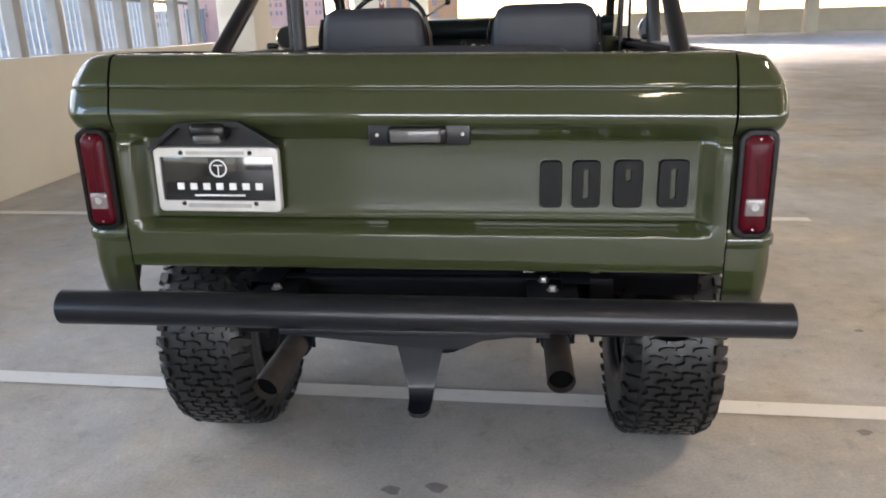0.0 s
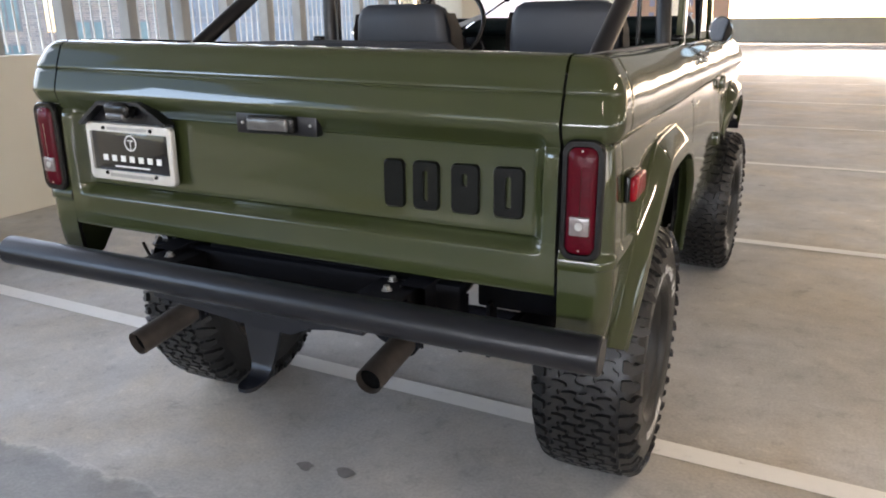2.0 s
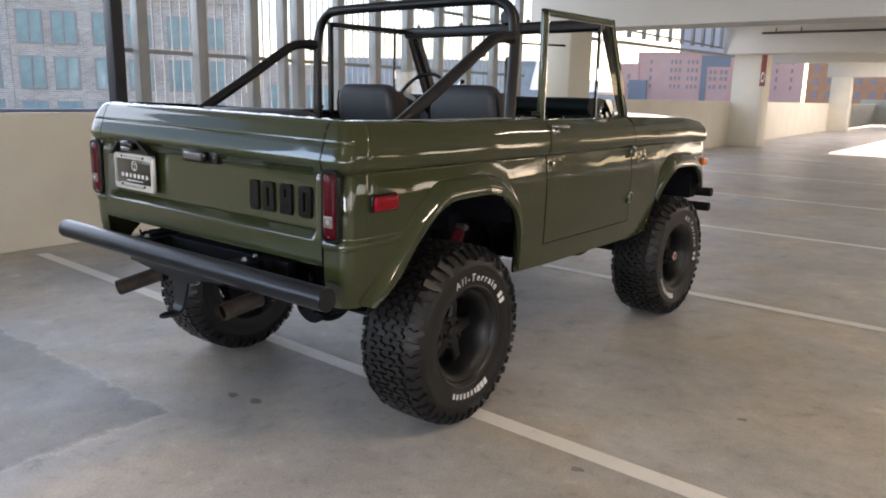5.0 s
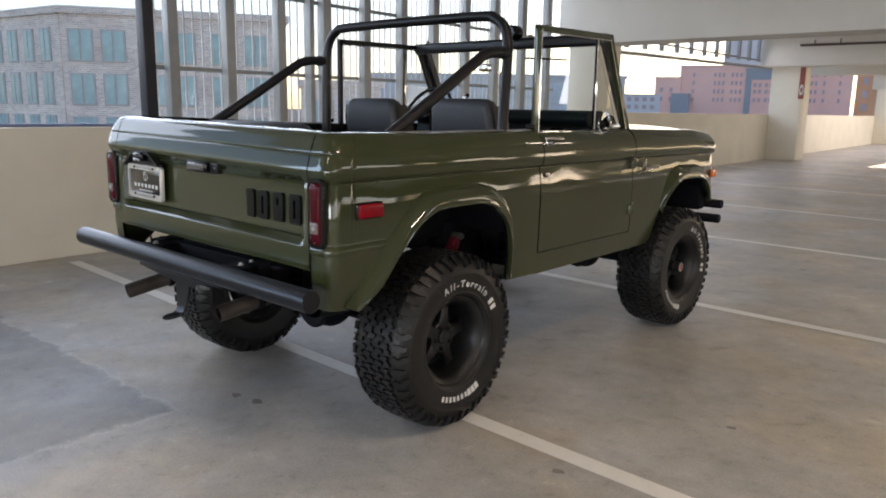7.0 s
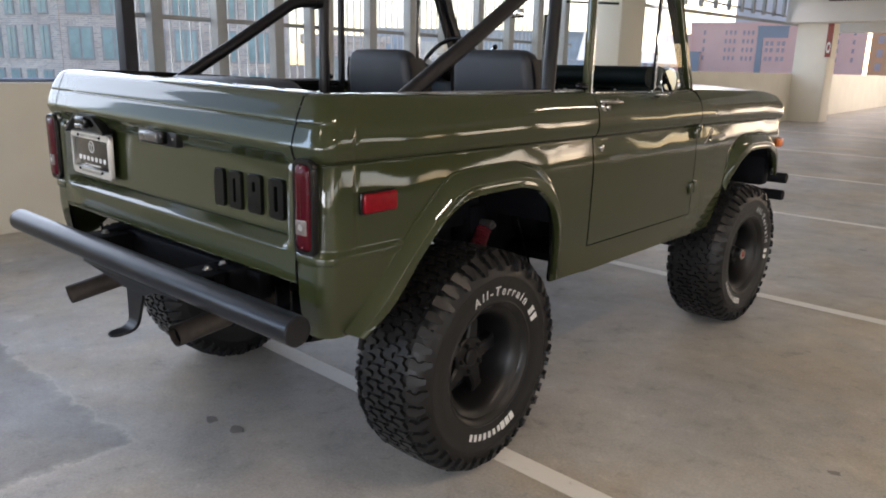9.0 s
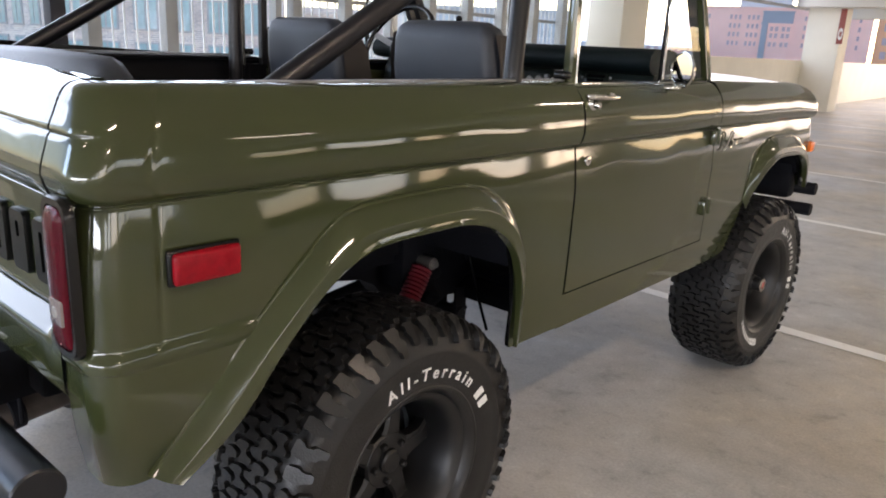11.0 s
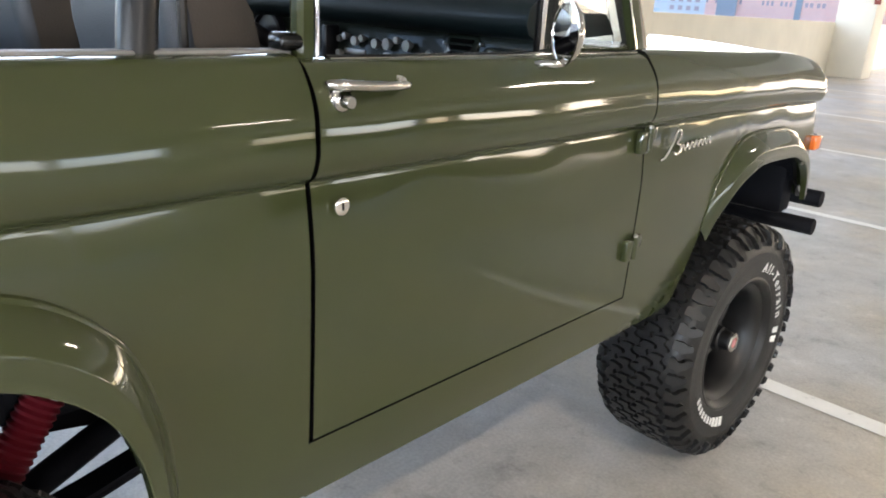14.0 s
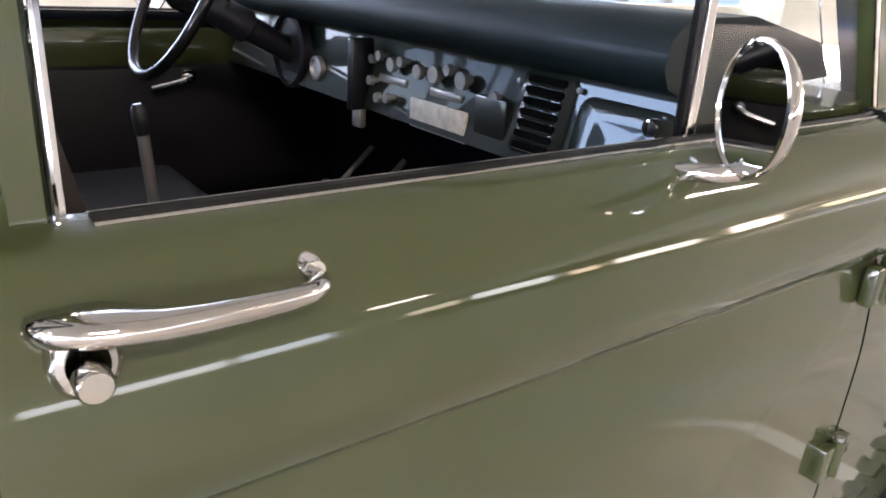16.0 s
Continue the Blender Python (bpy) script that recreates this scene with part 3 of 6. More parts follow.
RAILGREY = material("dull_grey_strip", (0.22, 0.22, 0.22), 0.5, metal=0.3, var=0.25, scale=12)
EXHAUST = material("smoked_exhaust_steel", (0.070, 0.058, 0.050), 0.50, metal=0.5, var=0.35, scale=14, fine=140, bump=0.15)
SOOT = material("soot", (0.003, 0.003, 0.003), 0.95, spec=0.02)
NICKEL = material("dulled_chrome", (0.52, 0.50, 0.47), 0.10, metal=1.0, var=0.06, spread=0.05, bump=0)
REDLENS = material("red_lamp_lens", (0.066, 0.0012, 0.006), 0.25, spec=0.14, coat=0.03, var=0.12, scale=60, fine=300, bump=0.1)
CLEARLENS = material("clear_lamp_lens", (0.17, 0.14, 0.135), 0.15, coat=0.6, var=0.15, scale=90, fine=300, bump=0.2)
MARKERRED = material("red_marker_lens", (0.22, 0.003, 0.009), 0.25, spec=0.2, coat=0.08, var=0.12, scale=60, fine=300, bump=0.1)
AMBER = material("amber_lamp_lens", (0.75, 0.16, 0.02), 0.15, coat=0.8, var=0.1)
GASKET = material("black_rubber_gasket", (0.005, 0.005, 0.005), 0.22, var=0.1, spec=0.3)
VINYL = material("black_seat_vinyl", (0.021, 0.025, 0.033), 0.45, var=0.15, scale=5, fine=260, bump=0.22)
VINYLSIDE = material("brown_black_seat_side", (0.030, 0.024, 0.020), 0.6, var=0.15, scale=5, fine=260, bump=0.22)
CARPET = material("black_carpet", (0.005, 0.006, 0.010), 0.95, var=0.3, fine=400, bump=0.3, spec=0.05)
TRIM = material("black_trim_panel", (0.006, 0.006, 0.008), 0.55, var=0.2, spec=0.2)
SHOCKRED = material("red_shock_boot", (0.14, 0.006, 0.014), 0.5, var=0.15, scale=30)
PLATEFRAME = material("brushed_plate_frame", (0.66, 0.65, 0.62), 0.3, metal=0.6, var=0.06, scale=30)
PLATEBLACK = material("black_gloss_plate", (0.006, 0.006, 0.007), 0.12, coat=0.6, var=0.1, bump=0)
WHITEINK = material("white_print", (0.72, 0.72, 0.70), 0.4)
LETTERBLACK = material("black_badge_letter", (0.003, 0.0035, 0.003), 0.34, spec=0.15, coat=0.08, var=0.2, scale=40, bump=0.02)
LENSGREY = material("frosted_grey_lens", (0.07, 0.068, 0.066), 0.25, coat=0.4, var=0.1, scale=50)
HUBRED = material("red_hub_badge", (0.35, 0.03, 0.02), 0.3, coat=0.5)
MIRRORGLASS = material("mirror_glass", (0.86, 0.88, 0.90), 0.02, metal=1.0, var=0.01, spread=0.01, bump=0)
GLASS = glass("clear_window_glass", (0.97, 0.99, 0.98), 0.0, 1.25)
DASHPAD = material("dark_green_dash_pad", (0.004, 0.0075, 0.008), 0.50, spec=0.10, coat=0.03, var=0.1, fine=300, bump=0.1)
DASHMETAL = material("olive_dash_metal", (0.012, 0.016, 0.013), 0.35, coat=0.45, spec=0.08, var=0.08, fine=11, bump=0.45)
DASHDARK = material("dark_dash_metal", (0.010, 0.014, 0.012), 0.30, coat=0.6, var=0.08, fine=300, bump=0.02)
PAPER = material("printed_dash_card", (0.45, 0.45, 0.42), 0.5, var=0.25, scale=90)

car = thing("off_road_car", (0, 0, 0), "glossy olive green open-top vintage off-road car parked in the garage", "car")
AXLE_R, AXLE_F, TYRE_R, TRACK_R, TRACK_F = 0.736, 3.045, 0.402, 0.742, 0.800
SIDE = 0.876

# how far the side bulges from its flat, by height
BULGE = [(0.55, -0.036), (0.60, -0.028), (0.66, -0.020), (0.75, -0.014), (0.90, -0.0105), (1.00, -0.0090), (1.03, -0.0094), (1.05, -0.0104), (1.07, -0.0120), (1.09, -0.0141), (1.11, -0.0167), (1.13, -0.0195), (1.143, -0.0214), (1.147, -0.0220),
         (1.1505, -0.0226), (1.1535, -0.0224), (1.158, -0.0162), (1.166, -0.0069), (1.178, -0.0010), (1.188, 0.0020), (1.196, 0.0034), (1.205, 0.0035), (1.215, 0.0029), (1.225, 0.0019), (1.235, 0.0006), (1.245, -0.001), (1.255, -0.003), (1.268, -0.0066), (1.285, -0.0135), (1.30, -0.0215),
         (1.318, -0.034), (1.331, -0.045), (1.338, -0.060), (1.340, -0.085)]
BULGE = sorted({round(p.z, 5): p.x for p in smooth_path([(b, 0, z) for z, b in BULGE], 2)}.items())
TUCK = [(0.55, -0.046), (0.66, -0.026), (0.76, -0.008), (0.83, -0.004), (0.880, -0.0045), (0.885, -0.0045), (0.890, 0.0005), (0.912, 0.0), (0.917, -0.0045), (0.96, -0.007), (1.0, -0.0095)]
HEIGHTS = sorted({h for h, _ in BULGE} | {0.57, 0.585, 0.62, 0.64, 0.69, 0.715, 0.78, 0.81, 0.84, 0.87, 0.880, 0.885, 0.890, 0.900, 0.912, 0.917, 0.93, 0.96, 1.03, 1.06, 1.186, 1.204, 1.218, 1.232, 1.248, 1.265, 1.288, 1.309}, reverse=True)


# depth of the tailgate by height, and of its edge
GATE = [(0.815, 0.012), (0.82, 0.004), (0.835, 0.0), (0.90, -0.002), (0.915, 0.002), (0.935, 0.030), (0.945, 0.038), (0.955, 0.040), (1.125, 0.042), (1.137, 0.040), (1.150, 0.030), (1.168, 0.012), (1.180, 0.001), (1.195, -0.005),
        (1.212, -0.003), (1.235, 0.004), (1.256, 0.011), (1.262, 0.0155), (1.268, 0.0125), (1.290, 0.022), (1.318, 0.034), (1.331, 0.044), (1.338, 0.058), (1.341, 0.075), (1.341, 0.105)]
GATE = sorted({round(p.z, 5): p.y for p in smooth_path([(0, y, z) for z, y in GATE[:-1]], 3)}.items()) + [(1.341, 0.105)]
EDGE = [(0.815, 0.012), (0.82, 0.004), (0.835, 0.0), (0.90, 0.0), (1.10, 0.0), (1.137, 0.003), (1.150, 0.012), (1.165, 0.004), (1.180, -0.002), (1.195, -0.005)]


def blend(a, b, v):
    t = min(1, max(0, (v - a) / (b - a)))
    return t * t * (3 - 2 * t)


def bulge(z, y):
    b = lerp_table(BULGE, z)
    if z < 1.0:
        k = 1 - blend(0.25, 0.5, y)
        b = b * (1 - k) + lerp_table(TUCK, z) * k
    # slight unevenness of old hand-finished sheet metal
    wave = (math.sin(8.3 * y + 1.1) + 0.7 * math.sin(15.7 * y + 0.4) + 0.4 * math.sin(27.0 * y + 2.0)) / 2.1
    if z < 1.15:
        b += 0.022 * (z - 1.12) * wave * blend(1.0, 1.07, z)
    else:
        b += 0.016 * (z - 1.20) * wave * blend(1.155, 1.18, z) * (1 - blend(1.26, 1.31, z))
    if z > 0.9:
        b -= 0.0018 * math.exp(-((y - 0.112) / 0.006) ** 2)   # pressed joint near the corner
    return b


def body_lean(x, y, z):
    """The rear of the body stands a little higher on the driver's side."""
    return 0.019 * max(0.0, 0.80 - x) * (0.55 + 0.45 * blend(0.85, 1.2, z)) * (1 - blend(0.3, 1.3, y))


def top_drop(y):
    return 0.012 * blend(2.3, 3.2, y) + 0.052 * max(0.0, (y - 3.18) / 0.5) ** 2


REAR_ARCH = [(-0.10, 0.672), (0.10, 0.668), (0.14, 0.680), (0.20, 0.732), (0.33, 0.885), (0.45, 0.995), (0.53, 1.045), (0.60, 1.055), (0.84, 1.055), (0.94, 1.03), (1.02, 0.988), (1.08, 0.925), (1.108, 0.84), (1.122, 0.74), (1.126, 0.63), (1.134, 0.612), (1.5, 0.606)]
FRONT_ARCH = [(2.30, 0.602), (2.60, 0.608), (2.66, 0.625), (2.72, 0.74), (2.80, 0.88), (2.88, 0.985), (2.96, 1.025), (3.04, 1.035), (3.30, 1.03), (3.40, 1.0), (3.47, 0.945), (3.53, 0.86), (3.60, 0.80), (3.8, 0.80)]


def side_panel(name, cols, heights, bottom, s, label=""):
    """A body panel: cols are (base point, outward direction, distance along the car), bent by the bulge of the side."""
    bm = bmesh.new()
    rows = []
    for (bx, by), (nx, ny), y in cols:
        col = []
        for z in heights:
            zz = max(z, bottom(y))
            b = bulge(zz, y)
            shift = 0.0
            if y < 2.0 and zz > 1.19 and nx > 0.9:
                shift = 0.008 * ((zz - 1.19) / 0.15) ** 1.4 * blend(1.0, 1.39, y) * (1 - blend(1.45, 1.9, y))
            drop = (top_drop(y) if y > 2 else 0) * min(1, max(0, (zz - 1.12) / 0.2)) + (0.013 if name == "door" else 0.006 * blend(0.1, 0.6, y)) * min(1, max(0, (zz - 1.24) / 0.1))
            if name == "rear_quarter_panel" and s < 0:
                drop -= body_lean(-0.8, y, zz)
            if name == "rear_quarter_panel" and y < 0.4:
                g = lerp_table(GATE, zz) if zz > 1.195 else -bulge(zz, 0.0)
                r = min(0.05, SIDE + b - 0.7585)
                if ny < -0.99:
                    col.append((s * min(bx, SIDE + b - r), g, zz - drop))
                elif ny < 0:
                    col.append((s * (SIDE + b - r + r * nx), g + r + r * ny, zz - drop))
                else:
                    col.append((s * (SIDE + b), y + (g + r - 0.05) * (1 - blend(0.05, 0.35, y)), zz - drop))
                continue
            col.append((s * (bx + nx * b), by + ny * b + shift, zz - drop))
        rows.append(col)
    grid(bm, rows)
    shell(tidy(bm, Vector((s, -0.2, 0))), 0.014)
    ob = part(name, bm, PAINT, car, label, 50)
    ob.data.materials.append(GASKET)
    return ob


def ys(a, b, n, extra=()):
    return sorted(set([a + (b - a) * k / n for k in range(n + 1)] + [e for e in extra if a < e < b]))


def quarter(s):
    cols = [((x, 0.0), (0, -1), 0.0) for x in (0.7565, 0.775, 0.80)]
    for k in range(9):
        a = radians(-90 + 90 * k / 8)
        cols.append(((0.818 + 0.05 * math.cos(a), 0.05 + 0.05 * math.sin(a)), (math.cos(a), math.sin(a)), 0.05 + 0.05 * math.sin(a)))
    for y in ys(0.06, 1.373, 46, [p[0] for p in REAR_ARCH] + [0.096, 0.103, 0.108, 0.112, 0.116, 0.121, 0.128]):
        cols.append(((SIDE, y), (1, 0), y))
    return side_panel("rear_quarter_panel", cols, HEIGHTS, lambda y: lerp_table(REAR_ARCH, y), s)


def fender(s):
    cols = [((SIDE, y), (1, 0), y) for y in ys(2.366, 3.575, 46, [p[0] for p in FRONT_ARCH])]
    for k in range(1, 9):
        a = radians(90 * k / 8)
        cols.append(((SIDE - 0.10 + 0.10 * math.cos(a), 3.575 + 0.10 * math.sin(a)), (math.cos(a), math.sin(a)), 3.575 + 0.10 * math.sin(a)))
    cols.append(((0.66, 3.675), (0, 1), 3.675))
    return side_panel("front_fender", cols, HEIGHTS, lambda y: lerp_table(FRONT_ARCH, y), s)


def door_skin(s):
    cols = [((SIDE, y), (1, 0), y) for y in ys(1.382, 2.360, 40)]
    return side_panel("door", cols, [h for h in HEIGHTS if h > 0.72] + [0.7195], lambda y: 0.7195, s, "olive green car door with chrome handle")


def rocker(s):
    cols = [((SIDE, y), (1, 0), y) for y in ys(1.373, 2.366, 8)]
    return side_panel("rocker_panel", cols, [0.715, 0.69, 0.66, 0.635, 0.62, 0.610, 0.604], lambda y: 0.604, s)


def flare(s, outer, inner, ends):
    """A raised lip round a wheel opening, between an outer line on the body and the edge of the opening."""
    po = smooth_path([(0, y, z) for y, z in outer], 7)
    pi = smooth_path([(0, y, z) for y, z in inner], 7)
    rows = []
    n = len(po)
    for i, (a, b) in enumerate(zip(po, pi)):
        row = []
        fade = (ends[0] + (1 - ends[0]) * blend(0, 0.28, i / n)) * (ends[1] + (1 - ends[1]) * blend(1, 0.75, i / n))
        for f, out in ((0.0, -0.004), (0.015, 0.004), (0.03, 0.0055), (0.085, 0.006), (0.10, 0.008), (0.18, 0.017), (0.30, 0.027), (0.44, 0.0355), (0.55, 0.0405), (0.585, 0.0420), (0.62, 0.0415), (0.85, 0.0420), (0.97, 0.043), (1.0, 0.041), (1.01, 0.034), (1.01, 0.018)):
            p = a.lerp(b, f)
            row.append((s * (SIDE + lerp_table(BULGE, min(1.1, a.z)) * (1 - f) * 0.8 + (out * fade if out > 0 else out)), p.y, p.z))
        rows.append(row)
    bm = bmesh.new()
    grid(bm, rows)
    shell(tidy(bm, Vector((s, 0, 0))), 0.005)
    ob = part("fender_flare", bm, PAINT, car, "olive green moulded wheel arch flare", 45)
    ob.data.materials.append(GASKET)
    return ob


RO = [(0.080, 0.683), (0.17, 0.78), (0.285, 0.905), (0.40, 1.01), (0.50, 1.085), (0.60, 1.103), (0.76, 1.107), (0.89, 1.104), (1.0, 1.072), (1.085, 0.995), (1.128, 0.885), (1.144, 0.77), (1.144, 0.640)]
RI = [(0.122, 0.664), (0.236, 0.742), (0.335, 0.86), (0.43, 0.955), (0.52, 1.005), (0.60, 1.02), (0.73, 1.023), (0.85, 1.02), (0.955, 0.99), (1.036, 0.925), (1.078, 0.838), (1.096, 0.74), (1.102, 0.636)]
FO = [(2.758, 0.83), (2.80, 0.935), (2.87, 1.035), (2.96, 1.08), (3.06, 1.092), (3.18, 1.09), (3.30, 1.082), (3.41, 1.05), (3.49, 0.995), (3.545, 0.92), (3.575, 0.85)]
FI = [(2.778, 0.79), (2.835, 0.875), (2.905, 0.955), (2.98, 0.992), (3.06, 1.0), (3.18, 0.998), (3.29, 0.992), (3.375, 0.965), (3.435, 0.925), (3.48, 0.87), (3.51, 0.81)]
for s in (1, -1):
    quarter(s)
    fender(s)
    door_skin(s)
    rocker(s)
    flare(s, RO, RI, (0.6, 0.5))
    flare(s, FO, FI, (0.05, 0.7))

# tailgate: rolled top, sunken middle, raised borders
bm = bmesh.new()
rows = []
for x in ys(-0.7505, 0.7505, 44, (-0.722, -0.715, -0.70, -0.69, -0.68, 0.68, 0.69, 0.70, 0.715, 0.722)):
    col = []
    k = blend(0.727, 0.685, abs(x))
    for i, (z, y) in enumerate(GATE):
        e = lerp_table(EDGE, z) if z <= 1.195 else y
        bead = -0.004 * (1 - blend(0.62, 0.66, abs(x))) if abs(z - 1.262) < 0.0025 else 0.0
        col.append((x, e + (y - e) * k + bead, z + body_lean(x, 0, z)))
    col.append((x, 0.108, 1.30))
    col.append((x, 0.108, 0.85))
    rows.append(col)
grid(bm, rows)
tidy(bm, Vector((0, -1, 0)))
gate = part("tailgate", bm, PAINT, car, "olive green tailgate with a sunken panel", 38)
bm = bmesh.new()
box(bm, (-0.749, 0.052, 0.83), (0.749, 0.10, 1.30))
part("tailgate_core", bm, TRIM, car)

# hood, cowl and nose
bm = bmesh.new()
rows = []
for x in ys(-0.775, 0.775, 24, (-0.765, 0.765)):
    col = []
    for y in ys(2.385, 3.665, 18):
        edge = 1 - (abs(x) / 0.775) ** 6
        col.append((x, y, 1.331 - top_drop(y) + 0.028 * edge * (1 - 0.5 * (x / 0.775) ** 2)))
    rows.append(col)
grid(bm, rows)
tidy(bm, Vector((0, 0, 1)))
part("hood", bm, PAINT, car, "olive green engine hood")
bm = bmesh.new()
prism(bm, [(2.30, 1.20), (2.30, 1.335), (2.40, 1.345), (2.40, 1.20)], -0.78, 0.78, "x")
tidy(bm)
part("cowl", bm, PAINT, car)
bm = bmesh.new()
box(bm, (-0.70, 3.60, 0.78), (0.70, 3.672, 1.22), 0.012)
part("grille", bm, BLACKPAINT, car, "black front grille")

# underside and inner shells
for name, lo, hi in (("bed_floor", (-0.50, 0.11, 0.80), (0.50, 1.30, 0.83)), ("cabin_floor", (-0.80, 1.30, 0.64), (0.80, 2.52, 0.67)),
                     ("bulkhead", (-0.80, 2.48, 0.64), (0.80, 2.53, 1.30)), ("engine_tray", (-0.50, 2.53, 0.76), (0.50, 3.56, 0.78))):
    bm = bmesh.new()
    box(bm, lo, hi)
    part(name, bm, CHASSIS, car, "", 0)
for s in (1, -1):
    for arch in (REAR_ARCH, FRONT_ARCH):
        bm = bmesh.new()
        pts = [p for p in arch if (0.32 < p[0] < 1.13 or 2.6 < p[0] < 3.55) and p[1] > 0.8]
        grid(bm, [[(s * x, y, z + 0.012) for y, z in pts] for x in (0.855, 0.70, 0.52)])
        part("wheel_house", bm, CHASSIS, car, "dark inner wheel housing", 0)
    # added dark plate, covers olive inner metal so the arch interior stays dark
    bm = bmesh.new()
    box(bm, (min(s * 0.50, s * 0.835), 3.50, 0.74), (max(s * 0.50, s * 0.835), 3.60, 1.04), 0.02)
    part("corner_filler", bm, CHASSIS, car, "dark plate added behind the front corner to cover the fender's inner face", 30)
    for y0, y1, z0 in ((0.12, 1.30, 0.83), (2.66, 3.56, 0.88)):
        bm = bmesh.new()
        box(bm, (min(s * 0.50, s * 0.52), y0, z0), (max(s * 0.50, s * 0.52), y1, 1.08))
        part("inner_wall", bm, CHASSIS, car, "", 0)
    bm = bmesh.new()
    box(bm, (min(s * 0.735, s * 0.75), 0.11, 1.075), (max(s * 0.735, s * 0.75), 1.40, 1.315))
    part("bed_side", bm, TRIM, car, "black inner side of the load bed", 0)
    bm = bmesh.new()
    box(bm, (min(s * 0.50, s * 0.75), 0.11, 1.066), (max(s * 0.50, s * 0.75), 1.32, 1.078), 0.004)
    part("wheel_box_top", bm, TRIM, car, "black top of the wheel box in the load bed")
    bm = bmesh.new()
    box(bm, (min(s * 0.69, s * 0.775), 0.13, 1.316), (max(s * 0.69, s * 0.775), 1.40, 1.331), 0.006)
    part("bed_rail", bm, TRIM, car, "black top rail of the load bed")
    bm = bmesh.new()
    box(bm, (min(s * 0.70, s * 0.80), 1.41, 0.70), (max(s * 0.70, s * 0.80), 2.36, 1.195), 0.02)
    part("door_trim", bm, TRIM, car, "dark inner door panel")
    bm = bmesh.new()
    box(bm, (min(s * 0.725, s * 0.80), 1.41, 1.19), (max(s * 0.725, s * 0.80), 2.36, 1.284), 0.012)
    part("door_inner_top", bm, PAINT, car, "olive painted upper inner door")
    bm = bmesh.new()
    box(bm, (min(s * 0.70, s * 0.83), 1.36, 0.66), (max(s * 0.70, s * 0.83), 1.44, 1.30))
    part("door_jamb", bm, TRIM, car)
    bm = bmesh.new()
    box(bm, (min(s * 0.70, s * 0.83), 2.34, 0.66), (max(s * 0.70, s * 0.83), 2.42, 1.30))
    part("door_jamb", bm, TRIM, car)

# ---- wheels ----
HALF = [(0.0, 0.404), (0.06, 0.4035), (0.11, 0.401), (0.130, 0.397), (0.145, 0.386), (0.154, 0.366), (0.160, 0.335), (0.1625, 0.330), (0.1625, 0.322), (0.161, 0.317), (0.162, 0.29), (0.157, 0.245), (0.1535, 0.234), (0.1555, 0.230), (0.1545, 0.224), (0.150, 0.219), (0.140, 0.208), (0.128, 0.203), (0.122, 0.190)]
WIDE = 0.925
HALF = [(a * WIDE, 0.2 + (r - 0.2) * 0.931) for a, r in HALF]
TREAD, TREADS = 0.390, 46


def sidewall_x(r):
    return lerp_table([(q, a) for a, q in HALF[::-1] if q < 0.37], r)


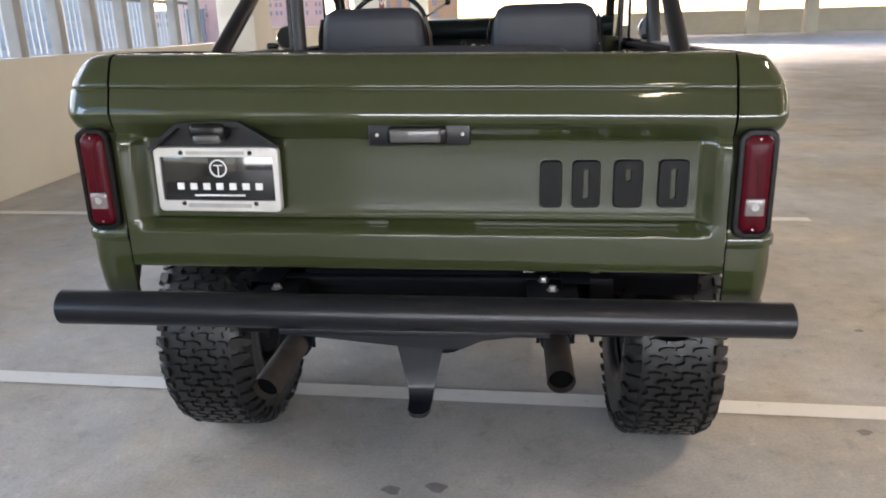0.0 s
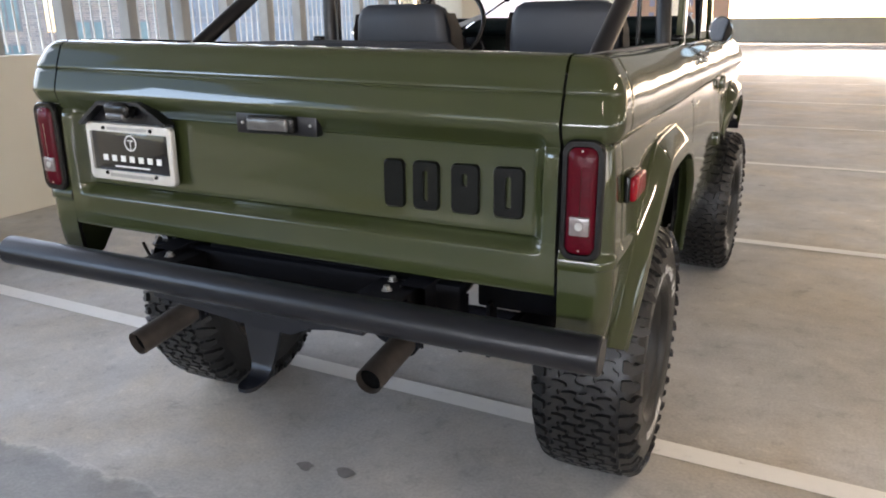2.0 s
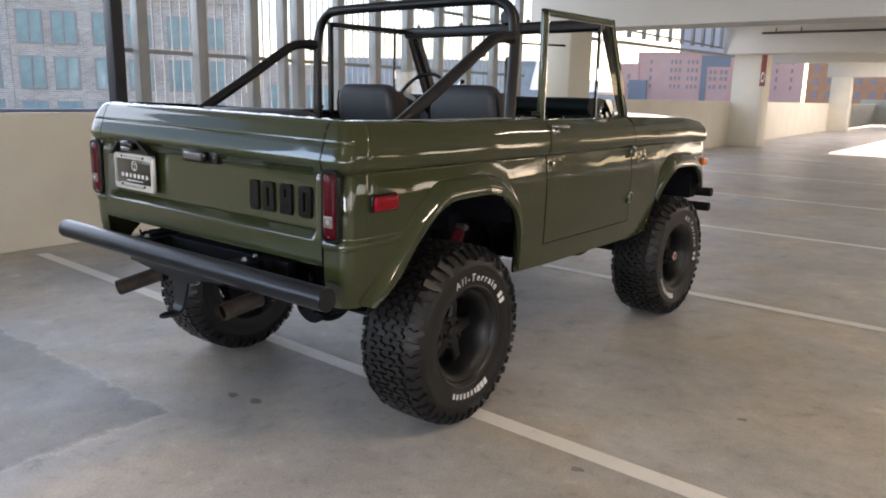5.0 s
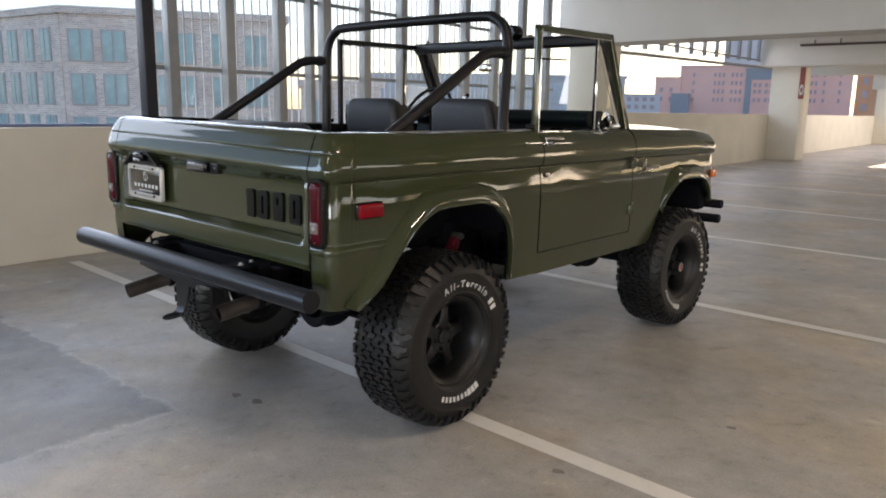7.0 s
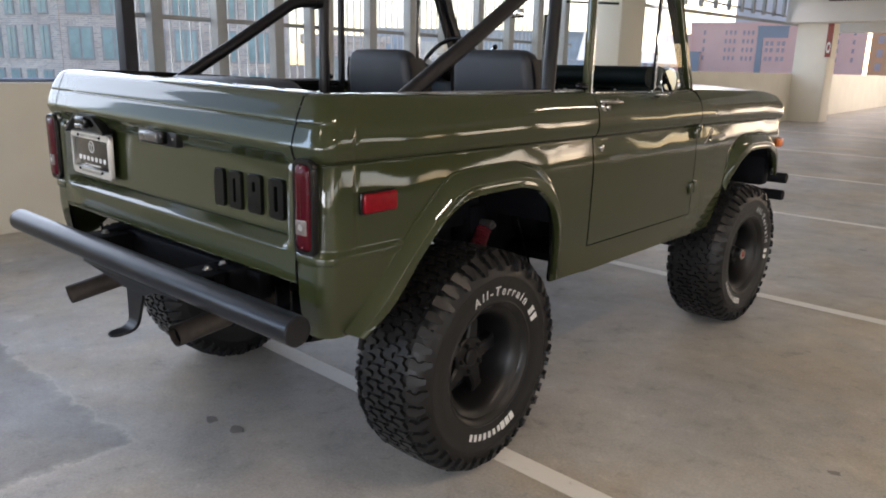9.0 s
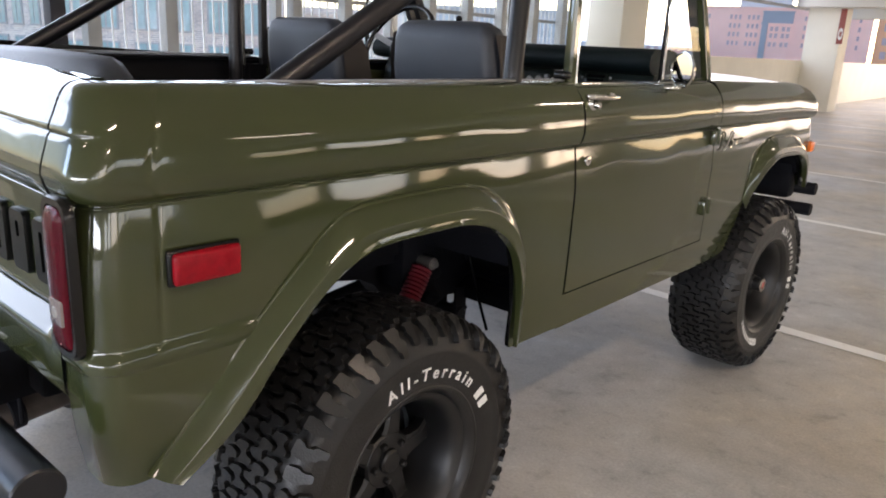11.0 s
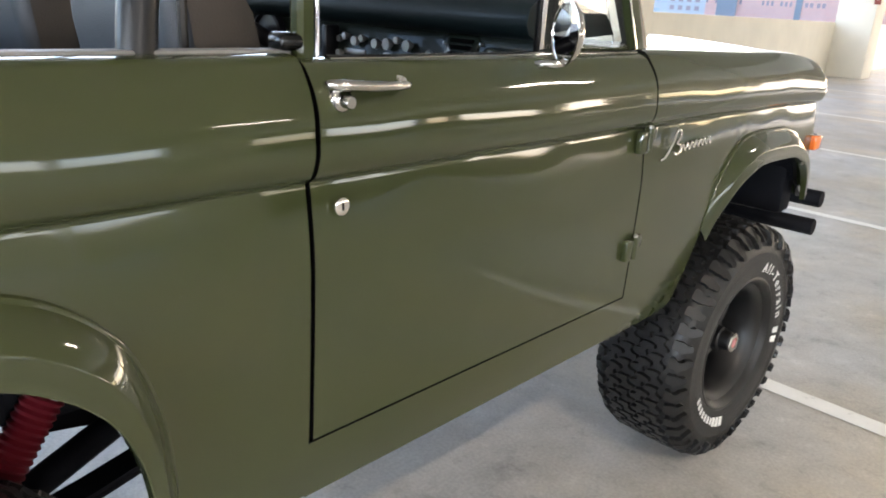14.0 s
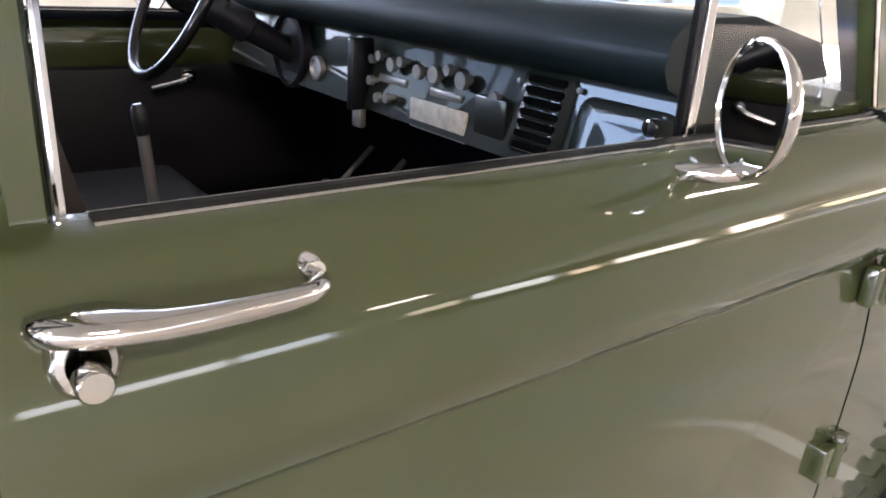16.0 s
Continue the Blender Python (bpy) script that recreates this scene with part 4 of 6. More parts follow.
def tyre_mesh():
    bm = bmesh.new()
    prof = [(-a, r) for a, r in HALF[::-1]] + HALF[1:]
    lathe(bm, prof, 72, "x")
    acc = [0.0]
    for (a, r), (b, q) in zip(HALF, HALF[1:]):
        acc.append(acc[-1] + math.hypot(b - a, q - r))

    def at(sv, v, h):
        sg, sv = (1 if sv >= 0 else -1), abs(sv)
        i = max(k for k in range(len(acc) - 1) if acc[k] <= sv)
        t = (sv - acc[i]) / (acc[i + 1] - acc[i])
        (a, r), (b, q) = HALF[i], HALF[i + 1]
        dx, dr = (b - a), (q - r)
        ln = math.hypot(dx, dr)
        na, nr = -dr / ln, dx / ln
        aa, rr = a + dx * t + na * h, r + dr * t + nr * h
        th = v / TREAD
        return (sg * aa, rr * math.cos(th), rr * math.sin(th))

    def block(poly, h):
        """One tread block as a mesh of its own, standing at angle nought."""
        bk = bmesh.new()
        poly = [(p * WIDE, q) for p, q in poly]
        # small rounded corners
        soft = []
        for i, p in enumerate(poly):
            for q in (poly[i - 1], poly[(i + 1) % len(poly)]):
                ln = math.hypot(q[0] - p[0], q[1] - p[1])
                t = min(0.4, 0.0035 / max(ln, 1e-6))
                soft.append((p[0] + (q[0] - p[0]) * t, p[1] + (q[1] - p[1]) * t))
        poly = soft
        n = len(poly)
        cs, cv = sum(p[0] for p in poly) / n, sum(p[1] for p in poly) / n
        lo = [bk.verts.new(at(p[0], p[1], -0.002)) for p in poly]
        hi = [bk.verts.new(at(cs + (p[0] - cs) * 0.94, cv + (p[1] - cv) * 0.94, h)) for p in poly]
        bk.faces.new(hi)
        for i in range(n):
            bk.faces.new((lo[i], lo[(i + 1) % n], hi[(i + 1) % n], hi[i]))
        bmesh.ops.recalc_face_normals(bk, faces=bk.faces[:])
        return finish(bk, "tread_block", RUBBER, 35)

    blocks = []
    turn = 2 * math.pi / TREADS
    hook = [(-0.034, 0.0205), (-0.037, 0.006), (-0.016, 0.004), (-0.006, -0.006), (-0.015, -0.0225), (0.005, -0.0265), (0.034, -0.0205), (0.037, -0.006), (0.016, -0.004), (0.006, 0.006), (0.015, 0.0225), (-0.005, 0.0265)]
    for j, c in enumerate((-0.081, -0.027, 0.027, 0.081)):
        odd = j % 2
        poly = [(max(-0.107, min(0.107, c + (-a if odd else a))), 0.92 * b) for a, b in hook]
        me = block(poly[::-1] if odd else poly, 0.0135)
        blocks += [(me, turn * (k + 0.5 * odd)) for k in range(TREADS)]
    LUGS = 46
    turn = 2 * math.pi / LUGS
    lug_long = [(0.114, -0.019), (0.130, -0.020), (0.133, -0.011), (0.148, -0.009), (0.151, -0.018), (0.190, -0.016), (0.190, 0.003), (0.170, 0.005), (0.168, 0.013), (0.150, 0.015), (0.147, 0.020), (0.114, 0.016)]
    lug_short = [(0.114, -0.017), (0.146, -0.019), (0.149, -0.012), (0.173, -0.012), (0.174, 0.010), (0.153, 0.012), (0.138, 0.020), (0.133, 0.012), (0.114, 0.014)]
    for sg in (1, -1):
        for first, poly, h in ((0, lug_long, 0.0155), (1, lug_short, 0.013)):
            me = block([(sg * a, b) for a, b in (poly if sg > 0 else poly[::-1])], h)
            blocks += [(me, turn * (k + 0.3)) for k in range(first, LUGS, 2)]
    bmesh.ops.recalc_face_normals(bm, faces=bm.faces[:])
    return finish(bm, "tyre", RUBBER, 35), blocks


def rim_mesh():
    bm = bmesh.new()
    lathe(bm, [(a * WIDE, r) for a, r in [(-0.12, 0.19), (-0.122, 0.205), (-0.112, 0.200), (-0.10, 0.180), (-0.02, 0.165), (0.04, 0.172), (0.085, 0.182), (0.105, 0.190), (0.118, 0.203), (0.127, 0.208), (0.131, 0.203), (0.124, 0.190), (0.112, 0.180), (0.094, 0.172), (0.05, 0.162), (-0.018, 0.155), (-0.03, 0.150)]], 64, "x")
    bmesh.ops.recalc_face_normals(bm, faces=bm.faces[:])
    return finish(bm, "wheel", RIMBLACK, 35)


def spoke_mesh():
    """One spoke, dished in to the hub."""
    bm = bmesh.new()
    prof = [(0.060, 0.034, 0.036), (0.085, 0.028, 0.038), (0.115, 0.024, 0.036), (0.140, 0.026, 0.030), (0.160, 0.034, 0.022), (0.171, 0.046, 0.016)]
    rows = [[(x - 0.03, r, w), (x, r, w), (x + 0.007, r, w * 0.7), (x + 0.007, r, -w * 0.7), (x, r, -w), (x - 0.03, r, -w)] for r, w, x in prof]
    grid(bm, rows)
    tidy(bm, Vector((1, 0, 0)))
    return finish(bm, "spoke", RIMBLACK, 35)


def hub_disc_mesh():
    bm = bmesh.new()
    lathe(bm, [(-0.03, 0.074), (0.040, 0.076), (0.046, 0.071), (0.046, 0.03), (0.040, 0.0)], 32, "x")
    tidy(bm)
    return finish(bm, "hub_disc", RIMBLACK, 35)


def text_mesh(body, size, bold=0.0, extrude=0.0, spacing=1.0):
    cu = bpy.data.curves.new("lettering", "FONT")
    cu.body, cu.size, cu.offset, cu.extrude, cu.align_x, cu.align_y, cu.resolution_u = body, size, bold, extrude, "CENTER", "CENTER", 3
    cu.space_character = spacing
    ob = bpy.data.objects.new("lettering", cu)
    scene.collection.objects.link(ob)
    bpy.context.view_layer.update()
    me = bpy.data.meshes.new_from_object(ob.evaluated_get(bpy.context.evaluated_depsgraph_get()))
    bpy.data.objects.remove(ob)
    return me


def bend_on_sidewall(me, r0, centre, flip=False):
    """Wraps flat lettering round the tyre's side; centre is the angle from straight up, clockwise seen from outside."""
    for v in me.vertices:
        u, w, d = v.co.x, v.co.y, v.co.z
        r = r0 + w
        a = centre + u / r0
        v.co = (sidewall_x(r) + 0.0015 + d, r * math.sin(a), r * math.cos(a))
    return me


def lettering_meshes():
    words = text_mesh("All-Terrain", 0.046, 0.0006, 0.0008, 1.52)
    words = bend_on_sidewall(words, 0.266, 0.0)
    marks = []

    def bar(a0, a1, r0, r1):
        bars = bmesh.new()
        n = 3
        rows = []
        for k in range(n + 1):
            a = a0 + (a1 - a0) * k / n
            rows.append([(sidewall_x(r) + 0.0028, r * math.sin(a), r * math.cos(a)) for r in (r0, r1)])
        grid(bars, rows)
        marks.append(finish(bars, "sidewall_mark", LETTER, 0))

    # maker's marks as plain bars
    for k in range(2):
        bar(0.75 + 0.13 * k, 0.75 + 0.13 * k + 0.085, 0.248, 0.282)
    for k in range(10):
        w = 0.085 if k < 3 else 0.06
        a = 2.45 + 0.102 * k
        bar(a, a + w, 0.252 if k < 3 else 0.255, 0.284 if k < 3 else 0.279)
    return words, marks


(TYRE, BLOCKS), RIM, SPOKE, DISC = tyre_mesh(), rim_mesh(), spoke_mesh(), hub_disc_mesh()
WORDS, MARKS = lettering_meshes()
WORDS.materials.append(LETTER)
bm = bmesh.new()
lathe(bm, [(0.0, 0.0095), (0.013, 0.009), (0.017, 0.005), (0.018, 0.0)], 6, "x")
NUT = finish(bm, "lug_nut", RIMBLACK, 30)
bm = bmesh.new()
lathe(bm, [(0.0, 0.042), (0.045, 0.040), (0.050, 0.034), (0.078, 0.031), (0.084, 0.026), (0.084, 0.0)], 24, "x")
HUB = finish(bm, "hub_cap", RIMBLACK, 30)
bm = bmesh.new()
lathe(bm, [(0.0, 0.031), (0.006, 0.034), (0.010, 0.031), (0.010, 0.021), (0.004, 0.020)], 6, "x")
RING = finish(bm, "hub_ring", NICKEL, 30)
bm = bmesh.new()
lathe(bm, [(0.0, 0.020), (0.003, 0.019), (0.003, 0.0)], 20, "x")
BADGE = finish(bm, "hub_badge", HUBRED, 30)
bm = bmesh.new()
lathe(bm, [(0.0, 0.034), (0.010, 0.032), (0.014, 0.026), (0.014, 0.0)], 28, "x")
CAP = finish(bm, "centre_cap", RIMBLACK, 30)
bm = bmesh.new()
lathe(bm, [(-0.11, 0.0), (-0.11, 0.14), (-0.04, 0.145), (-0.035, 0.14), (-0.035, 0.0)], 32, "x")
DRUM = finish(bm, "brake_drum", CHASSIS, 30)


def wheel(side, y, spin, front, steer=0.0):
    w = new("wheel", RIM)
    w.parent = car
    tagged(w, "black five-spoke wheel with all-terrain tyre")
    w.matrix_local = Matrix.Translation((side * (TRACK_F if front else TRACK_R if side > 0 else TRACK_R + 0.032), y, TYRE_R - 0.002)) @ Matrix.Rotation((0 if side > 0 else math.pi) - steer, 4, "Z") @ Matrix.Rotation(-spin, 4, "X")
    subs = [("tyre", TYRE, Matrix(), "black knobbly all-terrain tyre"), ("sidewall_lettering", WORDS, Matrix(), "raised white tyre lettering"), ("brake_drum", DRUM, Matrix(), "")]
    subs += [("sidewall_mark", me, Matrix(), "") for me in MARKS]
    subs += [("tread_block", me, Matrix.Rotation(a, 4, "X"), "") for me, a in BLOCKS]
    subs.append(("hub_disc", DISC, Matrix(), ""))
    for k in range(5):
        subs.append(("spoke", SPOKE, Matrix.Rotation(2 * math.pi * k / 5 + 0.3, 4, "X"), ""))
        a = 2 * math.pi * (k + 0.5) / 5 + 0.3
        subs.append(("lug_nut", NUT, Matrix.Translation((0.045, 0.053 * math.cos(a), 0.053 * math.sin(a))), ""))
    if front:
        subs += [("hub_cap", HUB, Matrix.Translation((0.036, 0, 0)), "steel locking hub"), ("hub_ring", RING, Matrix.Translation((0.117, 0, 0)), "chrome hexagonal hub ring"), ("hub_badge", BADGE, Matrix.Translation((0.121, 0, 0)), "red hub badge")]
    else:
        subs.append(("centre_cap", CAP, Matrix.Translation((0.044, 0, 0)), ""))
    for n, me, m, label in subs:
        o = new(n, me)
        o.parent = w
        o.matrix_local = m
        tagged(o, label)
    return w


wheel(1, AXLE_R, radians(10), False)
wheel(1, AXLE_F, radians(48), True, radians(3))
wheel(-1, AXLE_R, radians(10), False)
wheel(-1, AXLE_F, radians(75), True, radians(4))

# ---- rear bumper, hitch, exhausts ----
bm = bmesh.new()
tube(bm, [(x, -0.120 + 0.022 * x, 0.757 - 0.018 * x) for x in (-0.876, -0.873, -0.3, 0.3, 0.885, 0.888)], [0.040, 0.043, 0.043, 0.043, 0.043, 0.040], 32)
part("rear_bumper", bm, TUBEBLACK, car, "black tubular rear bumper", 30)

# ---- roll cage and window frames ----
# the hoop leans: its foot on the passenger side stands further back
hoop = [(-0.612, 1.235, 0.85), (-0.612, 1.235, 1.30), (-0.612, 1.24, 1.62), (-0.610, 1.245, 1.735), (-0.585, 1.25, 1.82), (-0.53, 1.25, 1.867), (-0.44, 1.25, 1.884), (0.06, 1.25, 1.888),
        (0.56, 1.25, 1.884), (0.65, 1.25, 1.867), (0.708, 1.248, 1.82), (0.734, 1.24, 1.735), (0.744, 1.225, 1.62), (0.765, 1.175, 1.30), (0.775, 1.16, 0.85)]
bm = bmesh.new()
tube(bm, smooth_path(hoop, 5), 0.026, 14)
part("roll_hoop", bm, BLACKPAINT, car, "black tubular roll hoop")
for s in (1, -1):
    bx, lean = (0.715, 0.028) if s > 0 else (-0.662, 0.045)
    pts = [(bx + lean * (y - 0.45) / 0.75, y, z) for y, z in ((1.225, 1.700), (1.15, 1.700), (1.07, 1.687), (0.99, 1.643), (0.75, 1.495), (0.45, 1.315), (0.30, 1.22))]
    bm = bmesh.new()
    tube(bm, smooth_path(pts, 6), 0.026, 14)
    part("roll_bar_brace", bm, BLACKPAINT, car, "black tubular rear brace of the roll bar")

# ---- rear of the body: lamps, plate, handle, badge blocks ----
def tail_lamp(s):
    cx, cz = s * 0.806, 1.043 + (body_lean(-0.806, 0, 1.05) * 0.9 if s < 0 else 0.0)
    bm = bmesh.new()
    o, i = rounded(0.090, 0.262, 0.028, 6, cx, cz), rounded(0.066, 0.234, 0.020, 6, cx, cz)
    n = len(o)
    rows = [[(x, y, z) for x, z in ring] for ring, y in ((o, 0.002), (o, -0.008), ([((a + cx * 0.06) / 1.06, (b + cz * 0.03) / 1.03) for a, b in o], -0.013), (i, -0.013), (i, -0.004))]
    grid(bm, rows, True)
    tidy(bm)
    lamp = part("tail_lamp", bm, GASKET, car, "red tail lamp with a black rubber surround")
    bm = bmesh.new()
    ring = rounded(0.064, 0.232, 0.019, 6, 0, 0)
    rows = [[(cx + x * f, -y, cz + z * (1 - (1 - f) * 0.4)) for x, z in ring] for f, y in ((1.0, 0.004), (0.96, 0.013), (0.8, 0.018), (0.45, 0.020), (0.02, 0.021))]
    grid(bm, rows, True)
    tidy(bm)
    part("lens", bm, REDLENS, lamp, "ribbed red lens")
    bm = bmesh.new()
    box(bm, (cx - 0.022, -0.0235, cz - 0.073), (cx + 0.022, -0.014, cz - 0.030), 0.004)
    part("reversing_lens", bm, CLEARLENS, lamp, "clear reversing lens")
    bm = bmesh.new()
    lathe(bm, [(-0.020, 0.0), (-0.020, 0.008), (-0.017, 0.011)], 16, "y")
    moved(bm, Matrix.Translation((cx, -0.005, cz - 0.051)))
    part("bulb_ring", bm, STEEL, lamp)
    for dz, dx in ((-0.106, 0.0), (0.108, 0.0)):
        bm = bmesh.new()
        lathe(bm, [(-0.0185, 0.0), (-0.0185, 0.0022), (-0.010, 0.003)], 10, "y")
        moved(bm, Matrix.Translation((cx + dx, 0, cz + dz)))
        part("screw", bm, CHROME, lamp)


for s in (1, -1):
    tail_lamp(s)

# number plate with its frame; marks are plain shapes
tilt = Matrix.Translation((-0.497, 0.012, 1.062)) @ Matrix.Rotation(radians(0.8), 4, "Y")
bm = bmesh.new()
o, i = rounded(0.322, 0.165, 0.014, 4), rounded(0.292, 0.112, 0.004, 4, 0, 0.002)
rows = [[(x, y, z) for x, z in ring] for ring, y in ((o, 0.006), (o, -0.008), ([(a * 0.985, b * 0.975) for a, b in o], -0.011), (i, -0.011), (i, -0.004))]
grid(bm, rows, True)
tidy(bm)
plate = part("plate_frame", moved(bm, tilt), PLATEFRAME, car, "brushed metal number plate frame")
bm = bmesh.new()
box(bm, (-0.152, -0.004, -0.076), (0.152, 0.004, 0.076), 0.001)
part("number_plate", moved(bm, tilt), PLATEBLACK, plate, "glossy black plate with white marks")
bm = bmesh.new()
lathe(bm, [(-0.0055, 0.019), (-0.0055, 0.0225), (-0.004, 0.0225), (-0.004, 0.019)], 32, "y", True)
box(bm, (-0.0013, -0.0055, -0.020), (0.0013, -0.004, 0.008))
box(bm, (-0.012, -0.0055, 0.006), (0.012, -0.004, 0.009))
moved(bm, tilt @ Matrix.Translation((0.002, 0, 0.028)))
part("ring_mark", bm, WHITEINK, plate)
for k in range(7):
    bm = bmesh.new()
    box(bm, (-0.009, -0.0055, -0.0085), (0.009, -0.004, 0.0085))
    moved(bm, tilt @ Matrix.Translation((-0.1 + 0.034 * k, 0, -0.018)))
    part("word_bar", bm, WHITEINK, plate)
bm = bmesh.new()
box(bm, (-0.066, -0.0055, -0.0022), (0.066, -0.004, 0.0022))
part("line_bar", moved(bm, tilt @ Matrix.Translation((0, 0, -0.041))), WHITEINK, plate)
bm = bmesh.new()
box(bm, (-0.075, -0.0125, -0.0045), (0.075, -0.011, 0.0045))
part("frame_bar", moved(bm, tilt @ Matrix.Translation((0, 0, 0.068))), STEEL, plate)
bm = bmesh.new()
box(bm, (-0.082, -0.0125, -0.005), (0.082, -0.011, 0.005))
part("frame_bar", moved(bm, tilt @ Matrix.Translation((0, 0, -0.066))), STEEL, plate)
for x, z in ((-0.089, 0.068), (0.089, 0.068), (-0.093, -0.061), (0.095, -0.061)):
    bm = bmesh.new()
    lathe(bm, [(-0.017, 0.0), (-0.016, 0.004), (-0.011, 0.0062)], 12, "y")
    part("plate_bolt", moved(bm, tilt @ Matrix.Translation((x, 0, z))), GASKET, plate)
# black bracket and lamp above the plate
bm = bmesh.new()
prism(bm, [(-0.66, 1.147), (-0.575, 1.205), (-0.425, 1.208), (-0.335, 1.155), (-0.335, 1.140), (-0.66, 1.138)], 0.014, 0.020, "y")
prism(bm, [(-0.662, 1.146), (-0.655, 1.139), (-0.575, 1.196), (-0.425, 1.198), (-0.34, 1.145), (-0.332, 1.152), (-0.423, 1.209), (-0.577, 1.207)], -0.018, 0.016, "y")
tidy(bm)
bracket = part("plate_bracket", bm, BLACKPAINT, car, "black folded number plate bracket", 30)
bm = bmesh.new()
box(bm, (-0.545, -0.030, 1.163), (-0.455, 0.010, 1.206), 0.012, 3)
part("plate_lamp", bm, GASKET, bracket)
bm = bmesh.new()
box(bm, (-0.535, -0.034, 1.158), (-0.465, -0.008, 1.180), 0.008, 3)
part("lamp_lens", bm, LENSGREY, bracket, "small grey lamp lens")
# gate handle with its black bezel
bm = bmesh.new()
box(bm, (-0.106, 0.004, 1.142), (0.140, 0.030, 1.196), 0.003)
handle = part("tailgate_handle", bm, BLACKPAINT, car, "black tailgate handle bezel with a grey lens")
bm = bmesh.new()
box(bm, (-0.058, -0.020, 1.149), (0.086, 0.008, 1.190), 0.008, 3)
part("bezel", bm, GASKET, handle)
bm = bmesh.new()
box(bm, (-0.050, -0.027, 1.153), (0.072, -0.012, 1.186), 0.006, 3)
part("lens", bm, LENSGREY, handle, "frosted grey lens")
for x in (-0.085, 0.122):
    bm = bmesh.new()
    lathe(bm, [(0.0, 0.0), (0.0, 0.004), (0.005, 0.005)], 10, "y")
    part("screw", moved(bm, Matrix.Translation((x, 0.001, 1.169))), STEEL, handle)
# four raised black badge blocks, three of them pierced by a slot: width, height and middle of the slot
for x0, x1, slot in ((0.308, 0.362, None), (0.386, 0.454, (0.013, 0.074, 0.0)), (0.486, 0.556, (0.014, 0.030, 0.022)), (0.592, 0.664, (0.015, 0.074, 0.0))):
    cx, cz = (x0 + x1) / 2, 1.038
    outer = [(cx + u, cz + v) for u, v in rounded(x1 - x0, 0.118, 0.013, 4)]
    bm = bmesh.new()
    rows = [[(cx + (x - cx) * f, y, cz + (z - cz) * f) for x, z in outer] for f, y in ((1.0, 0.046), (1.0, 0.034), (0.95, 0.030))]
    if slot:
        inner = [(cx + u, cz + slot[2] + v) for u, v in rounded(slot[0], slot[1], 0.005, 4)]
        rows += [[(x, y, z) for x, z in inner] for y in (0.030, 0.045)]
    else:
        rows += [[(cx + (x - cx) * 0.02, 0.030, cz + (z - cz) * 0.02) for x, z in outer]]
    grid(bm, rows, True)
    tidy(bm, Vector((0, -1, 0)))
    part("badge_block", bm, LETTERBLACK, car, "raised black badge block on the tailgate")

# ---- bumper fittings, hitch, exhaust ----
bm = bmesh.new()
prism(bm, [(-0.30, 0.735), (0.30, 0.735), (0.28, 0.705), (0.17, 0.690), (0.12, 0.668), (0.02, 0.668), (-0.30, 0.700)], -0.128, -0.118, "y")
box(bm, (-0.33, -0.13, 0.70), (0.33, -0.06, 0.716), 0.003)
tidy(bm)
part("bumper_plate", bm, TUBEBLACK, car, "black plate below the bumper tube", 30)
for x in (-0.36, 0.34):
    bm = bmesh.new()
    box(bm, (x - 0.062, -0.105, 0.774), (x + 0.062, 0.10, 0.784), 0.003)
    box(bm, (x - 0.062, -0.04, 0.70), (x - 0.054, 0.10, 0.78))
    box(bm, (x + 0.054, -0.04, 0.70), (x + 0.062, 0.10, 0.78))
    br = part("bumper_bracket", bm, CHASSIS, car, "black steel bumper bracket", 30)
    for dx, dy in ((0, -0.028), (-0.02, 0.04)):
        bm = bmesh.new()
        lathe(bm, [(0.784, 0.015), (0.787, 0.015), (0.787, 0.010), (0.796, 0.009), (0.796, 0.0)], 6, "z")
        part("bolt", moved(bm, Matrix.Translation((x + dx, dy, 0))), STEEL, br)
bm = bmesh.new()
box(bm, (-0.50, 0.05, 0.70), (0.50, 0.10, 0.79), 0.01)
part("rear_crossmember", bm, CHASSIS, car)
# hitch tongue: a tapering plate bent to a tab
bm = bmesh.new()
rows = []
for z, y, w in ((0.715, -0.112, 0.061), (0.66, -0.113, 0.057), (0.60, -0.118, 0.045), (0.55, -0.124, 0.034), (0.533, -0.129, 0.031), (0.521, -0.140, 0.0295), (0.515, -0.155, 0.028), (0.512, -0.185, 0.027), (0.511, -0.200, 0.020), (0.511, -0.208, 0.010)):
    rows.append([(0.017 + w * f, y, 0.715 - 0.89 * (0.715 - z)) for f in (-1, -0.5, 0, 0.5, 1)])
grid(bm, rows)
tidy(bm, Vector((0, -1, 0)))
shell(bm, 0.010)
hitch = part("hitch_tongue", bm, TUBEBLACK, car, "black bent steel hitch tongue", 60)
hitch.data.materials.append(TUBEBLACK)


